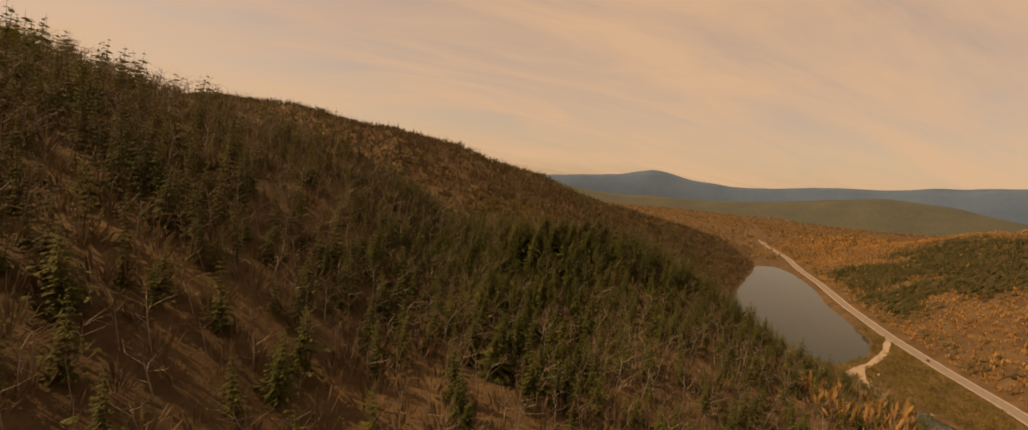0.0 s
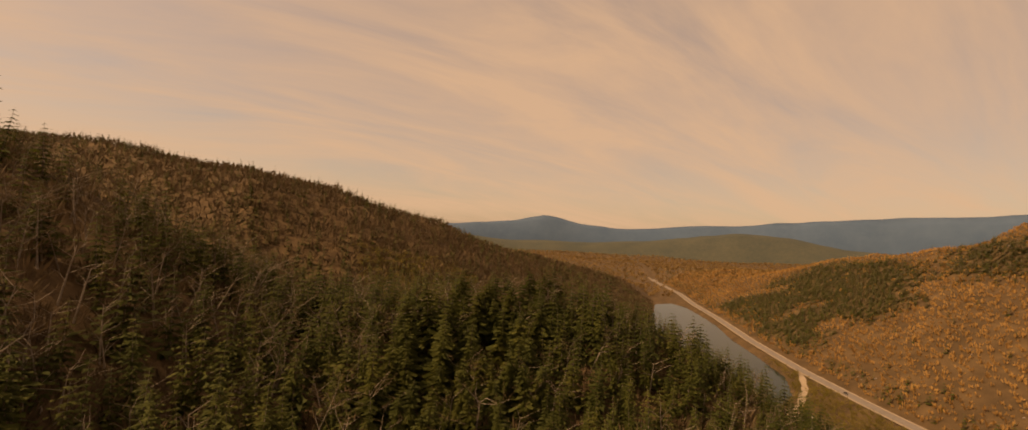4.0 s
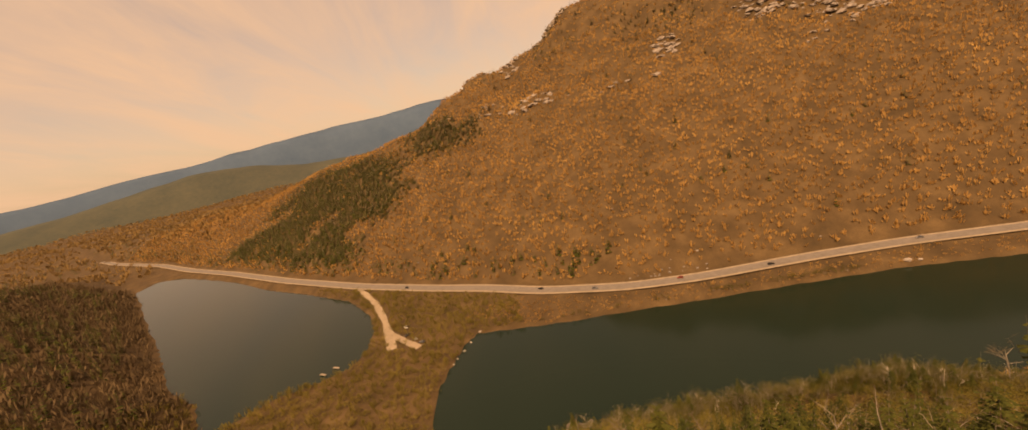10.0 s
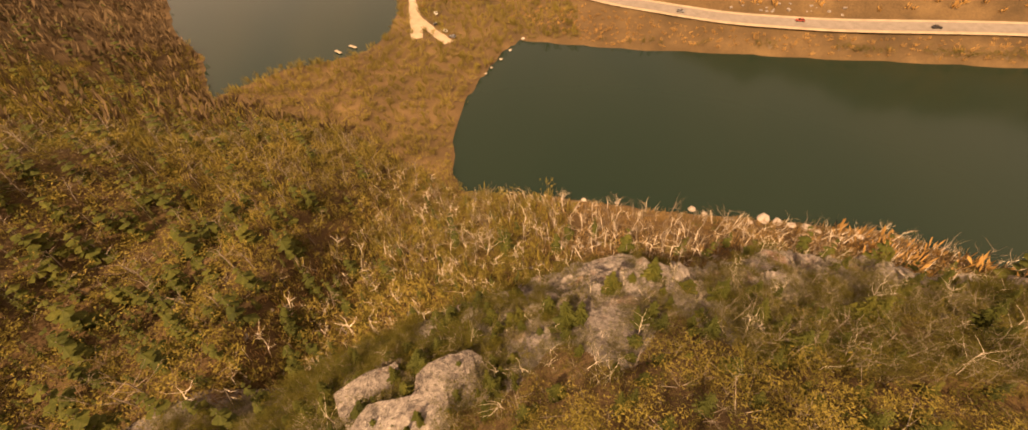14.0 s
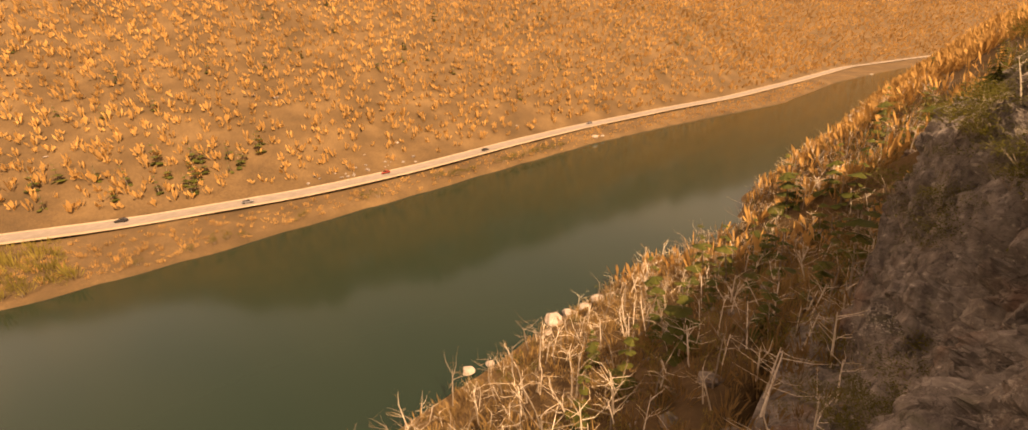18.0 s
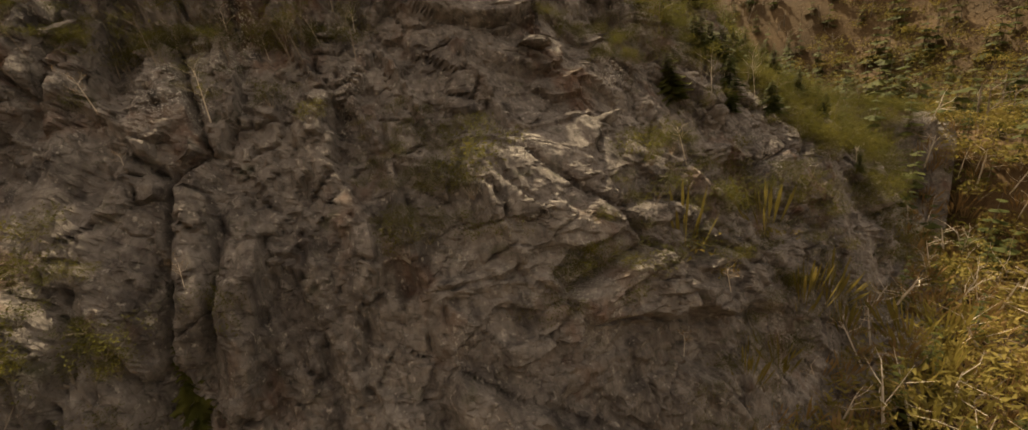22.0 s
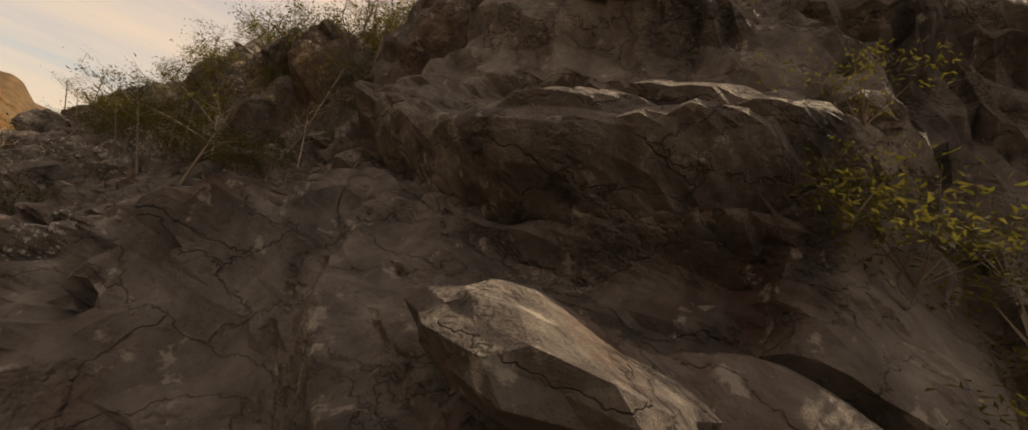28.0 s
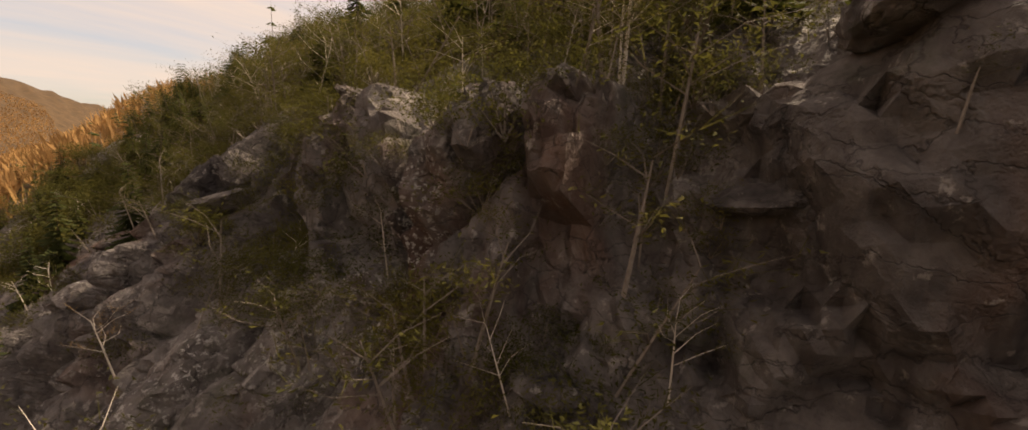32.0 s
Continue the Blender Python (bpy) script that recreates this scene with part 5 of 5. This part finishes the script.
PAINTS = [material("car_paint_" + n, [(0.3, c), (0.7, c)], 1.0, rough=0.3, bump=0, spec=0.5) for n, c in (("black", (0.02, 0.02, 0.022)), ("red", (0.22, 0.03, 0.02)), ("white", (0.7, 0.68, 0.65)), ("grey", (0.12, 0.12, 0.13)))]
GLASS = material("dark_car_glass", [(0.3, (0.01, 0.01, 0.012)), (0.7, (0.02, 0.02, 0.022))], 1.0, rough=0.1, bump=0, spec=0.6)
TYRE = material("black_tyre", [(0.3, (0.015, 0.015, 0.015)), (0.7, (0.03, 0.03, 0.03))], 8.0, bump=0)
LAMP = material("clear_lamp", [(0.3, (0.6, 0.6, 0.55)), (0.7, (0.75, 0.75, 0.7))], 8.0, rough=0.2, bump=0)


def loft(sections):
    """A closed body through rings of equal count, capped at both ends."""
    n = len(sections[0])
    v = [p for s in sections for p in s]
    f = []
    for k in range(len(sections) - 1):
        for i in range(n):
            j = (i + 1) % n
            f.append((k * n + i, k * n + j, (k + 1) * n + j, (k + 1) * n + i))
    f.append(tuple(range(n))[::-1])
    f.append(tuple((len(sections) - 1) * n + i for i in range(n)))
    return np.array(v), f


def ring(x, half, low, high):
    return [(x, -half, low + 0.08), (x, -half * 0.9, low), (x, half * 0.9, low), (x, half, low + 0.08), (x, half, high - 0.12), (x, half * 0.86, high), (x, -half * 0.86, high), (x, -half, high - 0.12)]


def car(paint, label):
    root = tagged(new("car"), label, "car", group="cars by the lake")
    part("body", *loft([ring(-2.2, 0.72, 0.42, 0.86), ring(-2.05, 0.86, 0.3, 0.98), ring(-0.9, 0.9, 0.28, 1.0), ring(0.9, 0.9, 0.28, 0.98), ring(2.0, 0.84, 0.3, 0.84), ring(2.2, 0.7, 0.42, 0.7)]), paint, root)
    part("cabin", *loft([ring(-1.9, 0.74, 0.95, 1.04), ring(-1.35, 0.72, 0.95, 1.46), ring(0.1, 0.72, 0.95, 1.48), ring(0.95, 0.74, 0.95, 1.02)]), GLASS, root, "dark glazed cabin")
    part("roof", *loft([ring(-1.3, 0.66, 1.44, 1.5), ring(-0.5, 0.68, 1.46, 1.53), ring(0.05, 0.66, 1.45, 1.51)]), paint, root)
    for px in (-1.35, 1.35):
        for py in (-0.84, 0.84):
            rim = [[(px + 0.33 * math.cos(a * 0.628), py + o, 0.33 + 0.33 * math.sin(a * 0.628)) for a in range(10)] for o in (-0.1, 0.1)]
            part("wheel", *loft(rim), TYRE, root)
    for py in (-0.6, 0.6):
        part("headlight", *loft([[(2.08, py + 0.16 * math.cos(a * 1.05), 0.68 + 0.08 * math.sin(a * 1.05)) for a in range(6)], [(2.2, py * 0.95 + 0.13 * math.cos(a * 1.05), 0.66 + 0.06 * math.sin(a * 1.05)) for a in range(6)]]), LAMP, root)
    return root


def road_pose(y, lane):
    line = np.array(ROAD)
    rx = float(np.interp(y, line[:, 1], line[:, 0]))
    ahead = float(np.interp(y + 4, line[:, 1], line[:, 0])) - rx
    turn = math.degrees(math.atan2(4, ahead))
    a = math.radians(turn - 90)
    return pose(rx + lane * math.cos(a), y + lane * math.sin(a), 5.18, 0, 0, turn + (180 if lane < 0 else 0))


first = [car(PAINTS[0], "small black car driving on the lake road"), car(PAINTS[3], "grey car driving on the lake road"), car(PAINTS[1], "dark red car driving on the lake road"), car(PAINTS[2], "white car parked on the gravel by the lake")]
first[0].matrix_basis, first[1].matrix_basis, first[2].matrix_basis = road_pose(2, 1.8), road_pose(-38, -1.8), road_pose(-95, 1.8)
copy_thing(first[0], road_pose(-155, -1.8))
copy_thing(first[1], road_pose(-250, 1.8))
copy_thing(first[0], road_pose(120, -1.8))


def grounded(px, py, turn, lift=0.2):
    return pose(px, py, float(height(np.array([px]), np.array([py]))[0]) + lift, 0, 0, turn)


first[3].matrix_basis = grounded(313, 97, 40)
for k, (px, py, turn) in enumerate([(322, 104, 120), (337, 108, 35), (346, 119, 20), (306, 91, 70)]):
    copy_thing(first[(k * 3) % 4], grounded(px, py, turn))

# two small jetties on the far lake
WOOD = material("grey_weathered_wood", [(0.3, (0.20, 0.16, 0.12)), (0.7, (0.36, 0.30, 0.24))], 2.0, fine=8, bump=0.3)


def box(x0, x1, y0, y1, z0, z1):
    v = np.array([(x, y, z) for x in (x0, x1) for y in (y0, y1) for z in (z0, z1)])
    f = [(0, 1, 3, 2), (4, 6, 7, 5), (0, 4, 5, 1), (2, 3, 7, 6), (0, 2, 6, 4), (1, 5, 7, 3)]
    return v, f


def jetty():
    root = tagged(new("jetty"), "small grey wooden jetty on the far lake", "jetty", group="jetties")
    for k in range(12):
        part("plank", *box(k * 0.5, k * 0.5 + 0.46, -0.9, 0.9, 0.55, 0.62), WOOD, root)
    for px in (0.6, 5.4):
        for py in (-0.8, 0.8):
            part("post", *box(px - 0.08, px + 0.08, py - 0.08, py + 0.08, -1.5, 0.7), WOOD, root)
    return root


jetty().matrix_basis = pose(291, 154, 0, 0, 0, 55)
copy_thing(bpy.data.objects["jetty"], pose(297, 147, 0, 0, 0, 60))

# dark spruces down the north side of the ridge
p = sow(-110, 150, 70, 270, 6.4, lambda x, y, z: (flight_distance(x, y) > 26) * (west_of(x, y) > 60) * (0.35 + 0.55 * patch(x, y, 45, 64, -0.2, 0.3)) * (1 - ramp01(x, 95, 150)))
scatter("north_side_spruces", SPRUCE_FAR, p, RNG.uniform(7.0, 11.5, len(p)), [NEEDLES, BARK], "dark green spruces down the north side of the ridge", "spruces", 58, widen=1.25)
p = sow(-460, -40, 20, 460, 7.0, lambda x, y, z: (flight_distance(x, y) > 22) * (west_of(x, y) > 60) * (0.2 + 0.55 * patch(x, y, 60, 65, -0.3, 0.3)))
scatter("hill_young_spruces", SPRUCE_FAR, p, RNG.uniform(6.0, 10.0, len(p)), [NEEDLES, BARK], "young dark green spruces filling the mixed forest", "spruces", 59, widen=1.3)
